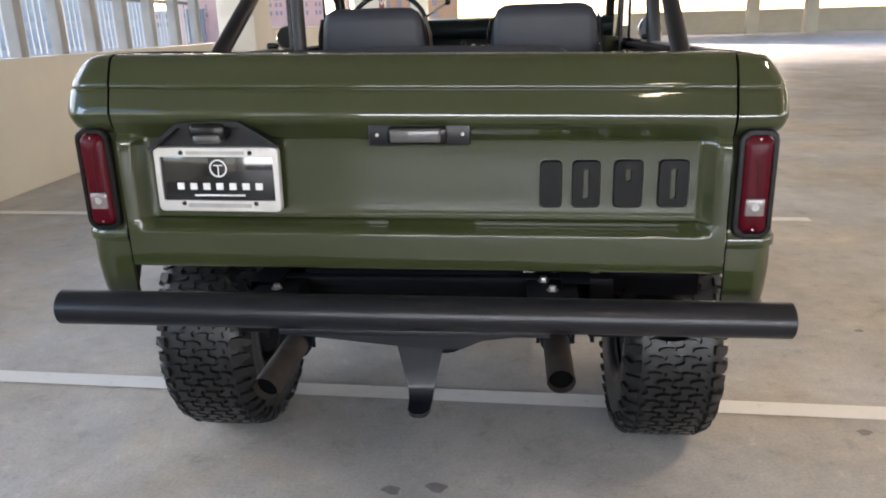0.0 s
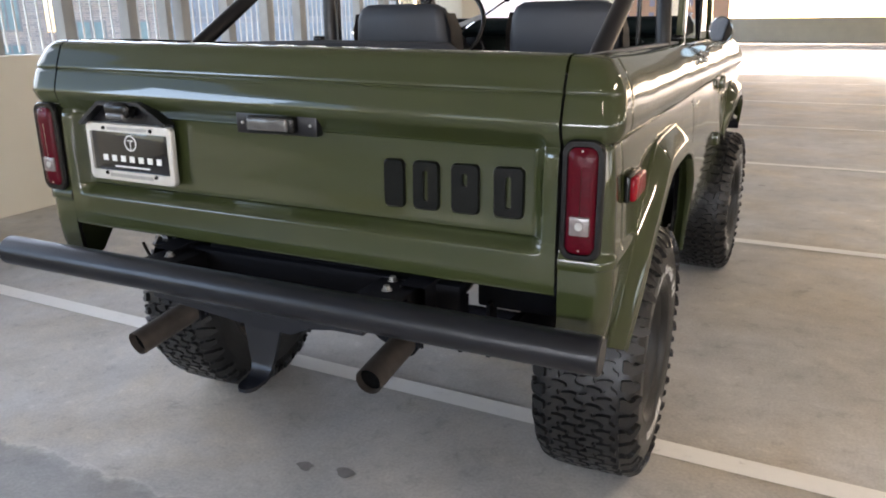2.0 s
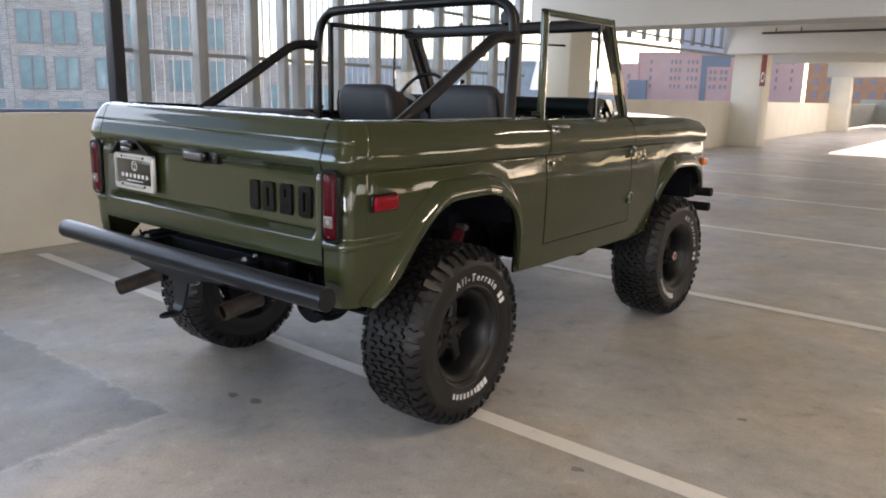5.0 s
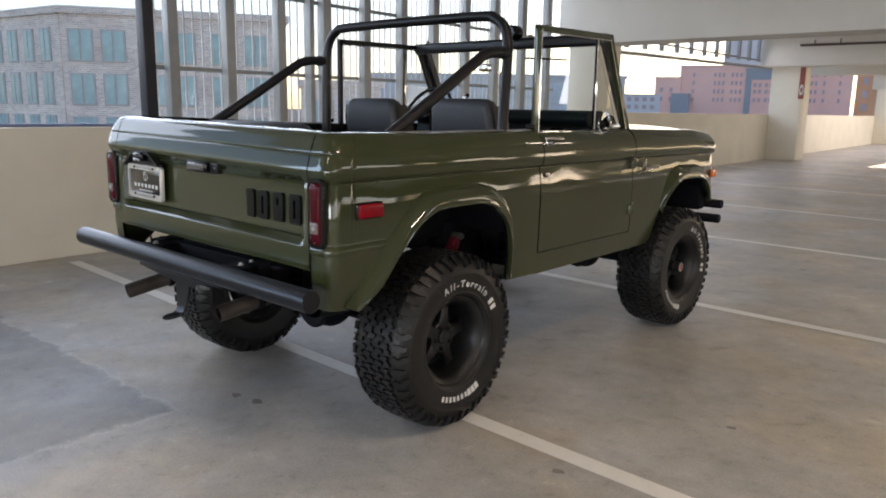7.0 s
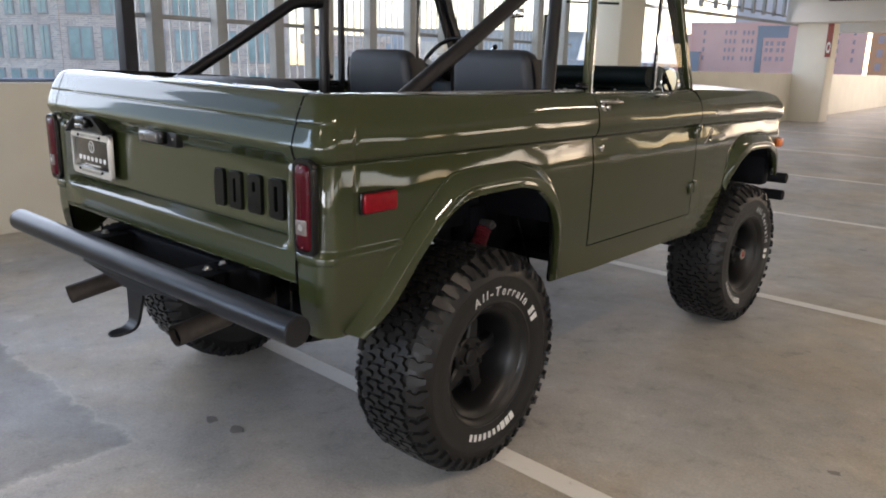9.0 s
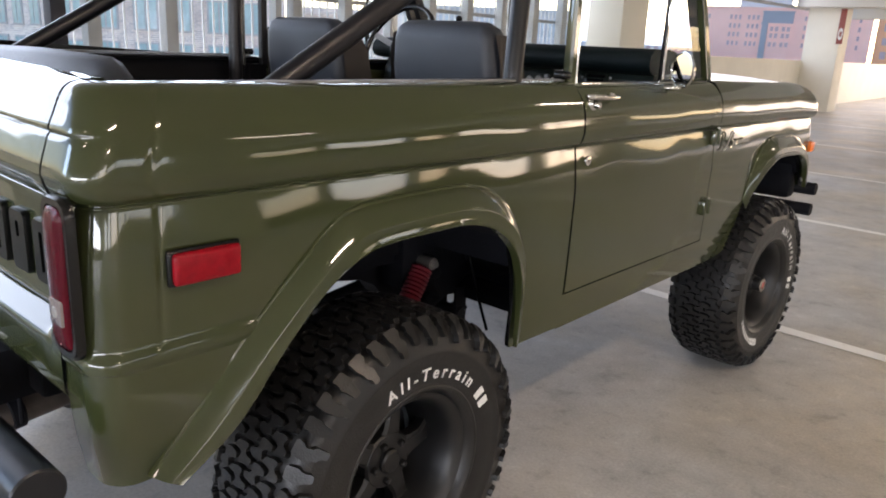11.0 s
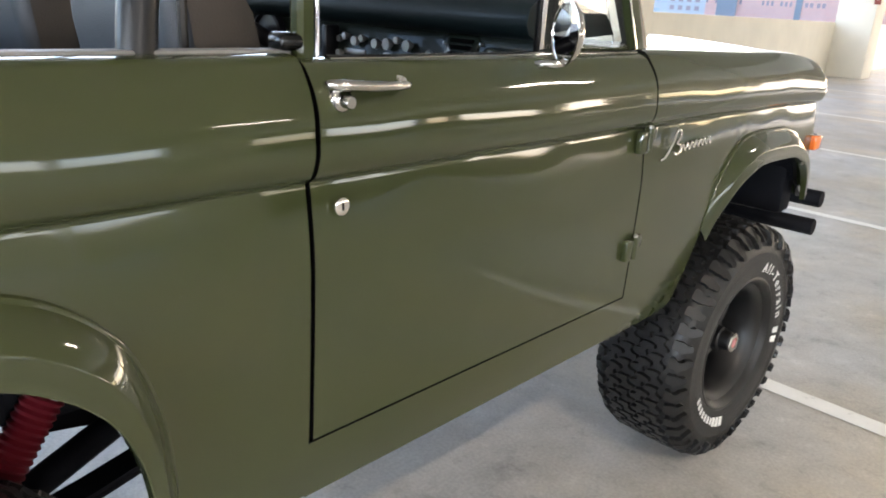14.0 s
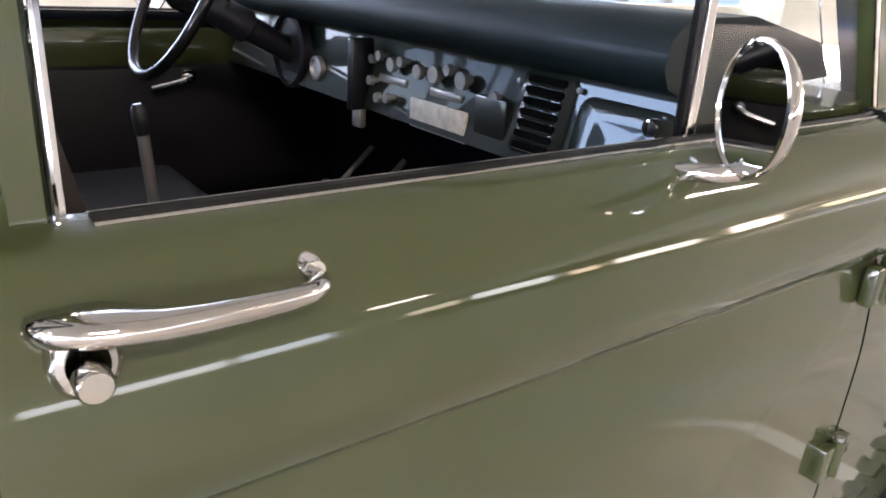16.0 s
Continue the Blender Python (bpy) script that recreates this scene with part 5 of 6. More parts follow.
def exhaust(x, tip, mid, up):
    bm = bmesh.new()
    path = smooth_path([tip, mid, up], 6)
    n = 24
    tube(bm, path, 0.034, n, caps=False)
    tube(bm, path[:3], 0.0305, n, caps=False)
    tidy(bm)
    pipe = part("exhaust_pipe", bm, EXHAUST, car, "smoked steel exhaust tail pipe", 40)
    bm = bmesh.new()
    d = (Vector(mid) - Vector(tip)).normalized()
    c = Vector(tip) + d * 0.018
    tube(bm, [c, c + d * 0.003], 0.031, 20)
    part("bore", bm, SOOT, pipe)
    bm = bmesh.new()
    c = Vector(tip) + d * 0.20
    tube(bm, [c - d * 0.014, c - d * 0.012, c + d * 0.012, c + d * 0.014], [0.036, 0.040, 0.040, 0.036], n)
    tube(bm, [c + Vector((0.045, 0, -0.012)), c + Vector((0.045, 0, 0.05))], 0.005, 8)
    tube(bm, [c + Vector((-0.045, 0, -0.012)), c + Vector((-0.045, 0, 0.05))], 0.005, 8)
    part("clamp", bm, CHASSIS, pipe)
    return pipe


exhaust(0.36, (0.358, -0.160, 0.603), (0.352, 0.10, 0.632), (0.34, 0.45, 0.66))
exhaust(-0.36, (-0.362, -0.178, 0.576), (-0.325, 0.08, 0.625), (-0.31, 0.45, 0.66))

# ---- running gear ----
for s in (1, -1):
    bm = bmesh.new()
    pts = [(s * 0.40, -0.01, 0.74), (s * 0.40, 0.25, 0.76), (s * 0.40, 0.55, 0.82), (s * 0.40, 0.95, 0.80), (s * 0.38, 1.25, 0.66), (s * 0.37, 2.5, 0.64), (s * 0.36, 2.8, 0.74), (s * 0.36, 3.72, 0.72)]
    path = smooth_path(pts, 4)
    rows = [[(p.x - 0.035, p.y, p.z - 0.055), (p.x + 0.035, p.y, p.z - 0.055), (p.x + 0.035, p.y, p.z + 0.055), (p.x - 0.035, p.y, p.z + 0.055)] for p in path]
    grid(bm, rows, True)
    tidy(bm)
    part("frame_rail", bm, CHASSIS, car, "black ladder frame rail", 30)
    # leaf spring pack
    bm = bmesh.new()
    for k, ln in enumerate((0.56, 0.47, 0.38, 0.28, 0.17)):
        rows = []
        for j in range(13):
            u = -1 + j / 6
            y, z = AXLE_R + u * ln + 0.04, 0.505 - 0.011 * k + 0.09 * (u * ln / 0.56) ** 2
            rows.append([(s * 0.50 - 0.03, y, z - 0.005), (s * 0.50 + 0.03, y, z - 0.005), (s * 0.50 + 0.03, y, z + 0.004), (s * 0.50 - 0.03, y, z + 0.004)])
        grid(bm, rows, True)
    tidy(bm)
    spring = part("leaf_spring", bm, CHASSIS, car, "black leaf spring pack", 30)
    for y, z0, z1 in ((0.165, 0.57, 0.72), (1.285, 0.56, 0.68)):
        bm = bmesh.new()
        box(bm, (s * 0.50 - 0.045, y - 0.025, z0), (s * 0.50 - 0.035, y + 0.025, z1))
        box(bm, (s * 0.50 + 0.035, y - 0.025, z0), (s * 0.50 + 0.045, y + 0.025, z1))
        tube(bm, [(s * 0.50 - 0.05, y, z0 + 0.03), (s * 0.50 + 0.05, y, z0 + 0.03)], 0.022, 12)
        part("shackle", bm, CHASSIS, spring)
    # shock absorber with its ribbed red boot
    top, bot = Vector((s * 0.557, 1.092, 0.803)), Vector((s * 0.60, 0.80, 0.40))
    d = (bot - top).normalized()
    bm = bmesh.new()
    path, rad = [], []
    for k in range(49):
        path.append(top + d * (0.020 + 0.0062 * k))
        rad.append(0.0335 if k % 2 else 0.0285)
    tube(bm, path, rad, 16)
    shock = part("shock_absorber", bm, SHOCKRED, car, "red ribbed shock absorber boot", 60)
    bm = bmesh.new()
    tube(bm, [top + Vector((-0.03 * s, 0, 0)), top + Vector((0.035 * s, 0, 0))], 0.018, 14)
    tube(bm, [top + Vector((0.035 * s, 0, 0)), top + Vector((0.047 * s, 0, 0))], 0.010, 6)
    part("shock_eye", bm, STEEL, shock)
    bm = bmesh.new()
    tube(bm, [top + d * 0.28, bot], 0.026, 14)
    part("shock_body", bm, CHASSIS, shock)
    # shock and spring brackets, arm, bump stop on the frame
    bm = bmesh.new()
    box(bm, (min(s * 0.43, s * 0.54), 1.02, 0.72), (max(s * 0.43, s * 0.54), 1.20, 0.88), 0.02)
    part("shock_bracket", bm, CHASSIS, car, "black shock mount on the frame", 30)
    bm = bmesh.new()
    prism(bm, [(1.10, 0.86), (1.30, 0.80), (1.32, 0.72), (1.27, 0.66), (1.20, 0.66), (1.16, 0.72), (1.08, 0.76)], s * 0.53, s * 0.45, "x")
    tidy(bm)
    part("spring_bracket", bm, CHASSIS, car, "black spring bracket on the frame", 30)
    bm = bmesh.new()
    box(bm, (min(s * 0.44, s * 0.52), 0.62, 0.66), (max(s * 0.44, s * 0.52), 0.74, 0.80), 0.015)
    part("bump_stop", bm, GASKET, car)
    bm = bmesh.new()
    tube(bm, [(s * 0.50, 0.78, 0.46), (s * 0.48, 1.34, 0.70)], 0.027, 10)
    tube(bm, [(s * 0.48, 1.32, 0.70), (s * 0.48, 1.37, 0.72)], 0.03, 12)
    part("radius_arm", bm, CHASSIS, car)
    bm = bmesh.new()
    tube(bm, smooth_path([(s * 0.62, 1.165, 0.98), (s * 0.66, 1.168, 0.84), (s * 0.70, 1.17, 0.72), (s * 0.74, 1.172, 0.62)], 5), 0.0045, 8)
    part("brake_line", bm, GASKET, car, "thin black brake line")
    # front coil
    bm = bmesh.new()
    tube(bm, [(s * 0.42 + 0.055 * math.cos(k * 0.5), AXLE_F + 0.055 * math.sin(k * 0.5), 0.50 + 0.0033 * k) for k in range(100)], 0.008, 8)
    part("coil_spring", bm, CHASSIS, car, "black front coil spring")
    bm = bmesh.new()
    tube(bm, [(s * 0.52, AXLE_F + 0.10, 0.90), (s * 0.56, AXLE_F + 0.13, 0.40)], 0.026, 12)
    part("front_shock", bm, SHOCKRED, car, "red front shock absorber")
for y, name in ((AXLE_R, "rear_axle"), (AXLE_F, "front_axle")):
    bm = bmesh.new()
    tube(bm, [(-0.72, y, 0.415), (-0.2, y, 0.415), (0.2, y, 0.415), (0.72, y, 0.415)], 0.042, 16)
    ax = part(name, bm, CHASSIS, car, "dark solid axle tube")
    bm = bmesh.new()
    bmesh.ops.create_uvsphere(bm, u_segments=20, v_segments=12, radius=0.135)
    moved(bm, Matrix.Translation((0.0 if y < 1 else 0.18, y, 0.42)) @ Matrix.Diagonal((0.85, 0.95, 0.95, 1)))
    part("differential", bm, CHASSIS, ax)
    bm = bmesh.new()
    lathe(bm, [(-0.012, 0.0), (-0.012, 0.10), (0.0, 0.112), (0.02, 0.112)], 20, "y")
    moved(bm, Matrix.Translation((0.0 if y < 1 else 0.18, y - 0.125, 0.42)))
    part("cover", bm, CHASSIS, ax)
bm = bmesh.new()
tube(bm, [(0.0, 0.80, 0.45), (0.02, 1.75, 0.58)], 0.032, 14)
part("drive_shaft", bm, CHASSIS, car)
bm = bmesh.new()
box(bm, (0.50, 0.16, 0.70), (0.74, 0.24, 0.80), 0.012)
part("body_mount", bm, CHASSIS, car, "black body mount beside the frame rail")
bm = bmesh.new()
box(bm, (-0.33, 0.07, 0.60), (0.27, 0.40, 0.80), 0.03)
part("fuel_tank", bm, CHASSIS, car, "black fuel tank under the load bed")
bm = bmesh.new()
box(bm, (-0.18, 1.55, 0.50), (0.20, 2.30, 0.66), 0.05)
part("gearbox", bm, CHASSIS, car)
bm = bmesh.new()
for k in range(3):
    tube(bm, smooth_path([(-0.52 + 0.05 * k, 0.03, 0.79), (-0.47 + 0.03 * k, 0.02, 0.745), (-0.43, 0.05, 0.79)], 5), 0.005, 6)
part("wiring", bm, GASKET, car, "thin black wires behind the bumper")
bm = bmesh.new()
lathe(bm, [(0.0, 0.075), (0.07, 0.085), (0.34, 0.085), (0.42, 0.07), (0.42, 0.0)], 20, "y")
part("muffler", moved(bm, Matrix.Translation((0.66, 0.08, 0.640)) @ Matrix.Diagonal((0.8, 0.6, 0.5, 1))), CHASSIS, car, "dark muffler under the rear corner")
# front bumper
for z, y in ((0.762, 3.80), (0.655, 3.77)):
    bm = bmesh.new()
    tube(bm, [(-0.885, y, z), (-0.88, y, z), (0.88, y, z), (0.885, y, z)], [0.030, 0.033, 0.033, 0.030], 20)
    part("front_bumper_tube", bm, CHASSIS, car, "black front bumper tube")
bm = bmesh.new()
for s in (1, -1):
    box(bm, (s * 0.36 - 0.03, 3.60, 0.64), (s * 0.36 + 0.03, 3.79, 0.78), 0.008)
part("front_bumper_bracket", bm, CHASSIS, car)

# ---- side fittings ----
for s in (1, -1):
    # rear side marker
    bm = bmesh.new()
    box(bm, (min(s * 0.866, s * 0.880), 0.128, 1.014), (max(s * 0.866, s * 0.880), 0.264, 1.078), 0.006, 3)
    mk = part("side_marker", bm, GASKET, car, "red side marker lamp")
    bm = bmesh.new()
    box(bm, (min(s * 0.876, s * 0.893), 0.133, 1.018), (max(s * 0.876, s * 0.893), 0.259, 1.074), 0.008, 3)
    part("lens", bm, MARKERRED, mk)
    bm = bmesh.new()
    box(bm, (min(s * 0.845, s * 0.868), 3.560, 0.975), (max(s * 0.845, s * 0.868), 3.635, 1.035), 0.006, 3)
    fmk = part("front_marker", bm, GASKET, car, "amber front marker lamp")
    bm = bmesh.new()
    box(bm, (min(s * 0.860, s * 0.890), 3.566, 0.979), (max(s * 0.860, s * 0.890), 3.630, 1.031), 0.008, 3)
    part("lens", bm, AMBER, fmk, "amber lens")
    # hinges
    for z in (1.128, 0.858):
        bm = bmesh.new()
        tube(bm, [(s * 0.878, 2.352, z - 0.026), (s * 0.878, 2.352, z + 0.030)], 0.0085, 12)
        box(bm, (min(s * 0.862, s * 0.876), 2.316, z - 0.030), (max(s * 0.862, s * 0.880), 2.352, z + 0.024), 0.004)
        box(bm, (min(s * 0.862, s * 0.876), 2.352, z + 0.000), (max(s * 0.862, s * 0.880), 2.384, z + 0.032), 0.004)
        h = part("door_hinge", bm, PAINT, car, "olive painted exposed door hinge")
        bm = bmesh.new()
        tube(bm, [(s * 0.878, 2.352, z + 0.030), (s * 0.878, 2.352, z + 0.036)], 0.0055, 8)
        part("hinge_pin", bm, STEEL, h)
    # handle: a broad foot on the door that draws out into a slim grip
    bm = bmesh.new()
    plan = [(1.4035, 0.862, 0.858, 0.002), (1.406, 0.870, 0.852, 0.006), (1.414, 0.881, 0.848, 0.0085), (1.428, 0.889, 0.846, 0.0095), (1.442, 0.892, 0.848, 0.0095), (1.452, 0.893, 0.856, 0.009),
            (1.462, 0.893, 0.867, 0.0085), (1.480, 0.892, 0.8735, 0.008), (1.505, 0.8905, 0.8745, 0.0075), (1.530, 0.888, 0.874, 0.007), (1.548, 0.885, 0.870, 0.0065), (1.558, 0.880, 0.860, 0.006), (1.564, 0.872, 0.850, 0.005), (1.566, 0.862, 0.850, 0.003)]
    rows = []
    for y, xo, xi, h in plan:
        mid, half = (xo + xi) / 2, (xo - xi) / 2
        z = 1.2945 - 0.030 * (y - 1.405)
        rows.append([(s * (mid + half * math.copysign(abs(math.cos(a)) ** 0.7, math.cos(a))), y, z + h * math.sin(a) + 0.10 * (half * math.cos(a))) for a in (2 * math.pi * k / 18 for k in range(18))])
    vv = grid(bm, rows, True)
    bm.faces.new(vv[0])
    bm.faces.new(vv[-1])
    tidy(bm)
    dh = part("door_handle", bm, NICKEL, car, "chrome door handle with push button", 60)
    bm = bmesh.new()
    lathe(bm, [(0.0, 0.022), (0.012, 0.021), (0.017, 0.017), (0.018, 0.0125), (0.022, 0.0125)], 24, "x")
    moved(bm, Matrix.Translation((s * 0.8565, 1.428, 1.274)) @ Matrix.Diagonal((s, 0.85, 1, 1)) @ Matrix.Rotation(radians(-10), 4, "Y"))
    part("escutcheon", bm, NICKEL, dh)
    bm = bmesh.new()
    lathe(bm, [(0.0, 0.0095), (0.024, 0.0095), (0.026, 0.008), (0.026, 0.0)], 20, "x")
    moved(bm, Matrix.Translation((s * 0.866, 1.428, 1.272)) @ Matrix.Diagonal((s, 1, 1, 1)))
    part("push_button", bm, NICKEL, dh)
    bm = bmesh.new()
    lathe(bm, [(0.0, 0.0095), (0.008, 0.009), (0.012, 0.007), (0.012, 0.0)], 16, "x")
    moved(bm, Matrix.Translation((s * 0.846, 1.560, 1.2935)) @ Matrix.Diagonal((s, 1, 1, 1)))
    part("front_stud", bm, CHROME, dh)
    # key lock
    bm = bmesh.new()
    lathe(bm, [(0.0, 0.0145), (0.004, 0.0138), (0.0055, 0.011), (0.0055, 0.0)], 24, "x")
    moved(bm, Matrix.Translation((s * 0.8655, 1.431, 1.113)) @ Matrix.Diagonal((s, 1, 1, 1)))
    lock = part("door_lock", bm, CHROME, car, "round chrome door lock")
    bm = bmesh.new()
    box(bm, (min(s * 0.8705, s * 0.8722), 1.4298, 1.1075), (max(s * 0.8705, s * 0.8722), 1.4322, 1.1185))
    part("key_slot", bm, SOOT, lock)
    # chrome badge on the fender: a plain flowing line
    bm = bmesh.new()
    pts = [(2.428, 1.072), (2.455, 1.078), (2.480, 1.105), (2.497, 1.135), (2.512, 1.140), (2.522, 1.126), (2.505, 1.108), (2.526, 1.100), (2.528, 1.084), (2.508, 1.078), (2.492, 1.086)]
    tube(bm, smooth_path([(s * 0.874, y, z) for y, z in pts], 5), 0.0036, 8)
    wav = [(2.530 + 0.0122 * k, 1.083 + 0.0005 * k + (0.017 if k % 2 else 0.0)) for k in range(15)]
    tube(bm, smooth_path([(s * 0.874, y, z) for y, z in wav], 4), 0.0033, 8)
    part("fender_badge", bm, CHROME, car, "flowing chrome badge strokes on the fender")
    # round mirror on a chrome arm
    c = Vector((s * 0.879, 1.962, 1.370))
    face = look((0, 0, 0), (-s * 0.57, -1, 0.02)).to_3x3().to_4x4()
    bm = bmesh.new()
    lathe(bm, [(-0.024, 0.0), (-0.022, 0.027), (-0.011, 0.053), (0.0, 0.0600), (0.004, 0.0600), (0.005, 0.0565), (0.002, 0.0540)], 40, "z")
    mh = part("side_mirror", moved(bm, Matrix.Translation(c) @ face @ Matrix.Rotation(math.pi, 4, "X")), NICKEL, car, "round chrome side mirror")
    bm = bmesh.new()
    lathe(bm, [(0.0022, 0.0542), (0.0022, 0.0)], 40, "z")
    part("mirror_glass", moved(bm, Matrix.Translation(c) @ face @ Matrix.Rotation(math.pi, 4, "X")), MIRRORGLASS, mh, "mirror glass")
    bm = bmesh.new()
    tube(bm, smooth_path([(s * 0.828, 1.932, 1.306), (s * 0.852, 1.934, 1.312), (s * 0.872, 1.945, 1.314), (s * 0.882, 1.962, 1.320), (s * 0.884, 1.972, 1.342)], 5), 0.0085, 14)
    part("mirror_arm", bm, NICKEL, mh)

# ---- window frames ----
BELT = 1.312
for s in (1, -1):
    x0 = 0.787 if s > 0 else -0.695
    rear, top_r, top_f, low_f = (1.420, BELT), (1.420, 1.832), (2.140, 1.842), (2.400, BELT)
    segs = (("rear_post", rear, top_r, 0.013), ("top_rail", top_r, top_f, 0.014), ("front_post", top_f, low_f, 0.016))
    for name, a, b, w in segs:
        bm = bmesh.new()
        a3, b3 = Vector((x0, *a)), Vector((x0 - s * 0.0, *b))
        d = (b3 - a3).normalized()
        nrm = Vector((1, 0, 0)).cross(d).normalized()
        ring = [(-0.014, -w), (-0.014, w), (-0.007, w + 0.003), (0.007, w + 0.003), (0.014, w - 0.004), (0.014, -w + 0.004), (0.007, -w)]
        rows = [[p + Vector((s * u, 0, 0)) + nrm * v for u, v in ring] for p in (a3 - d * 0.012, a3.lerp(b3, 0.5), b3 + d * 0.012)]
        grid(bm, rows, True)
        tidy(bm)
        # far-side frame gets black instead of olive, standing for its shaded inner face
        o = part("window_" + name, bm, PAINT if s > 0 else BLACKPAINT, car, "olive painted door window frame" if s > 0 else "door window frame blackened to stand for its shaded inner face", 40)
        bm = bmesh.new()
        # bright channel on the inner side of the frame
        sgn = {"rear_post": 1, "top_rail": -1, "front_post": -1}[name]
        axis = Vector((0, 1, 0)) if name != "top_rail" else Vector((0, 0, 1))
        off = axis * sgn * (w + 0.0032)
        tube(bm, [a3 + off + Vector((s * 0.012, 0, 0)), b3 + off + Vector((s * 0.012, 0, 0))], 0.0032, 6)
        part("bright_channel", bm, CHROME, o)
    bm = bmesh.new()
    box(bm, (min(x0 - s * 0.006, x0 + s * 0.008), 1.996, BELT), (max(x0 - s * 0.006, x0 + s * 0.008), 2.010, 1.832), 0.003)
    part("vent_divider", bm, CHROME, car, "chrome vent window divider bar")
    bm = bmesh.new()
    box(bm, (min(x0 - s * 0.006, x0 + s * 0.005), 1.989, BELT), (max(x0 - s * 0.006, x0 + s * 0.005), 1.9955, 1.830), 0.003)
    part("glass_run", bm, GASKET, car)
    bm = bmesh.new()
    prism(bm, [(2.005, 1.335), (2.385, 1.335), (2.130, 1.825), (2.005, 1.825)], x0 - 0.002, x0 + 0.002, "x")
    tidy(bm)
    vg = part("vent_glass", bm, GLASS, car, "clear vent window glass", 0)
    vg.visible_shadow = False
    # bright strip along the window sill
    for dx, r, m in ((0.034, 0.0016, NICKEL), (0.006, 0.0018, NICKEL), (0.021, 0.005, GASKET)):
        bm = bmesh.new()
        tube(bm, [(x0 + s * dx * 0.75, 1.45, BELT + 0.014), (x0 + s * dx * 0.75, 2.385, BELT + 0.014)], r, 8)
        part("sill_strip", bm, m, car)
    bm = bmesh.new()
    box(bm, (min(s * 0.762, s * 0.80), 1.40, 1.300), (max(s * 0.762, s * 0.80), 2.40, 1.316), 0.005)
    part("sill_cap", bm, CARPET, car)
    # bed rail strips with snaps
    bm = bmesh.new()
    box(bm, (min(s * 0.752, s * 0.786), 0.16, 1.330), (max(s * 0.752, s * 0.786), 1.40, 1.338), 0.003)
    part("rail_strip", bm, RAILGREY, car, "bright strip on the bed rail")
    # latch at the door's top rear corner
    bm = bmesh.new()
    box(bm, (min(s * 0.755, s * 0.80), 1.375, 1.336), (max(s * 0.755, s * 0.80), 1.422, 1.362), 0.010, 3)
    part("door_striker", bm, GASKET, car)
    # windshield pillar
    bm = bmesh.new()
    rows = []
    for z, y, x in ((1.33, 2.44, 0.735), (1.60, 2.295, 0.725), (1.87, 2.15, 0.715)):
        rows.append([(s * (x + u), y + v + 0.02, z) for u, v in ((-0.012 if s > 0 else -0.062, -0.024), (0.03, -0.024), (0.034, 0.0), (0.03, 0.03), (-0.012 if s > 0 else -0.062, 0.03))])
    grid(bm, rows, True)
    tidy(bm)
    part("windshield_pillar", bm, BLACKPAINT, car, "black windshield frame pillar")
bm = bmesh.new()
box(bm, (-0.71, 2.10, 1.800), (0.74, 2.165, 1.868), 0.018, 3)
header = part("windshield_header", bm, BLACKPAINT, car, "black windshield header rail")
for x in (-0.60, -0.25, 0.25, 0.60):
    bm = bmesh.new()
    lathe(bm, [(1.864, 0.016), (1.879, 0.014), (1.886, 0.008), (1.886, 0.0)], 12, "z")
    part("header_stud", moved(bm, Matrix.Translation((x, 2.13, 0))), STEEL, header)
bm = bmesh.new()
lathe(bm, [(-0.045, 0.0), (-0.045, 0.038), (-0.03, 0.047), (0.04, 0.047), (0.05, 0.038), (0.05, 0.0)], 20, "y")
part("speaker_pod", moved(bm, Matrix.Translation((0.145, 2.09, 1.897))), GASKET, car, "round black pod on the windshield header")
bm = bmesh.new()
prism(bm, [(2.430, 1.335), (2.435, 1.335), (2.145, 1.835), (2.140, 1.835)], -0.70, 0.70, "x")
tidy(bm)
ws = part("windshield_glass", bm, GLASS, car, "clear windshield glass", 0)
ws.visible_shadow = False
bm = bmesh.new()
tube(bm, [(0.10, 2.31, 1.763), (0.42, 2.29, 1.740)], 0.006, 8)
part("wiper", bm, GASKET, car, "black wiper arm")
bm = bmesh.new()
tube(bm, [(-0.05, 2.075, 1.70), (-0.05, 2.12, 1.81)], 0.005, 8)
box(bm, (-0.092, 2.06, 1.668), (-0.006, 2.085, 1.716), 0.010, 3)
part("rear_view_mirror", bm, CHROME, car, "small rear view mirror")

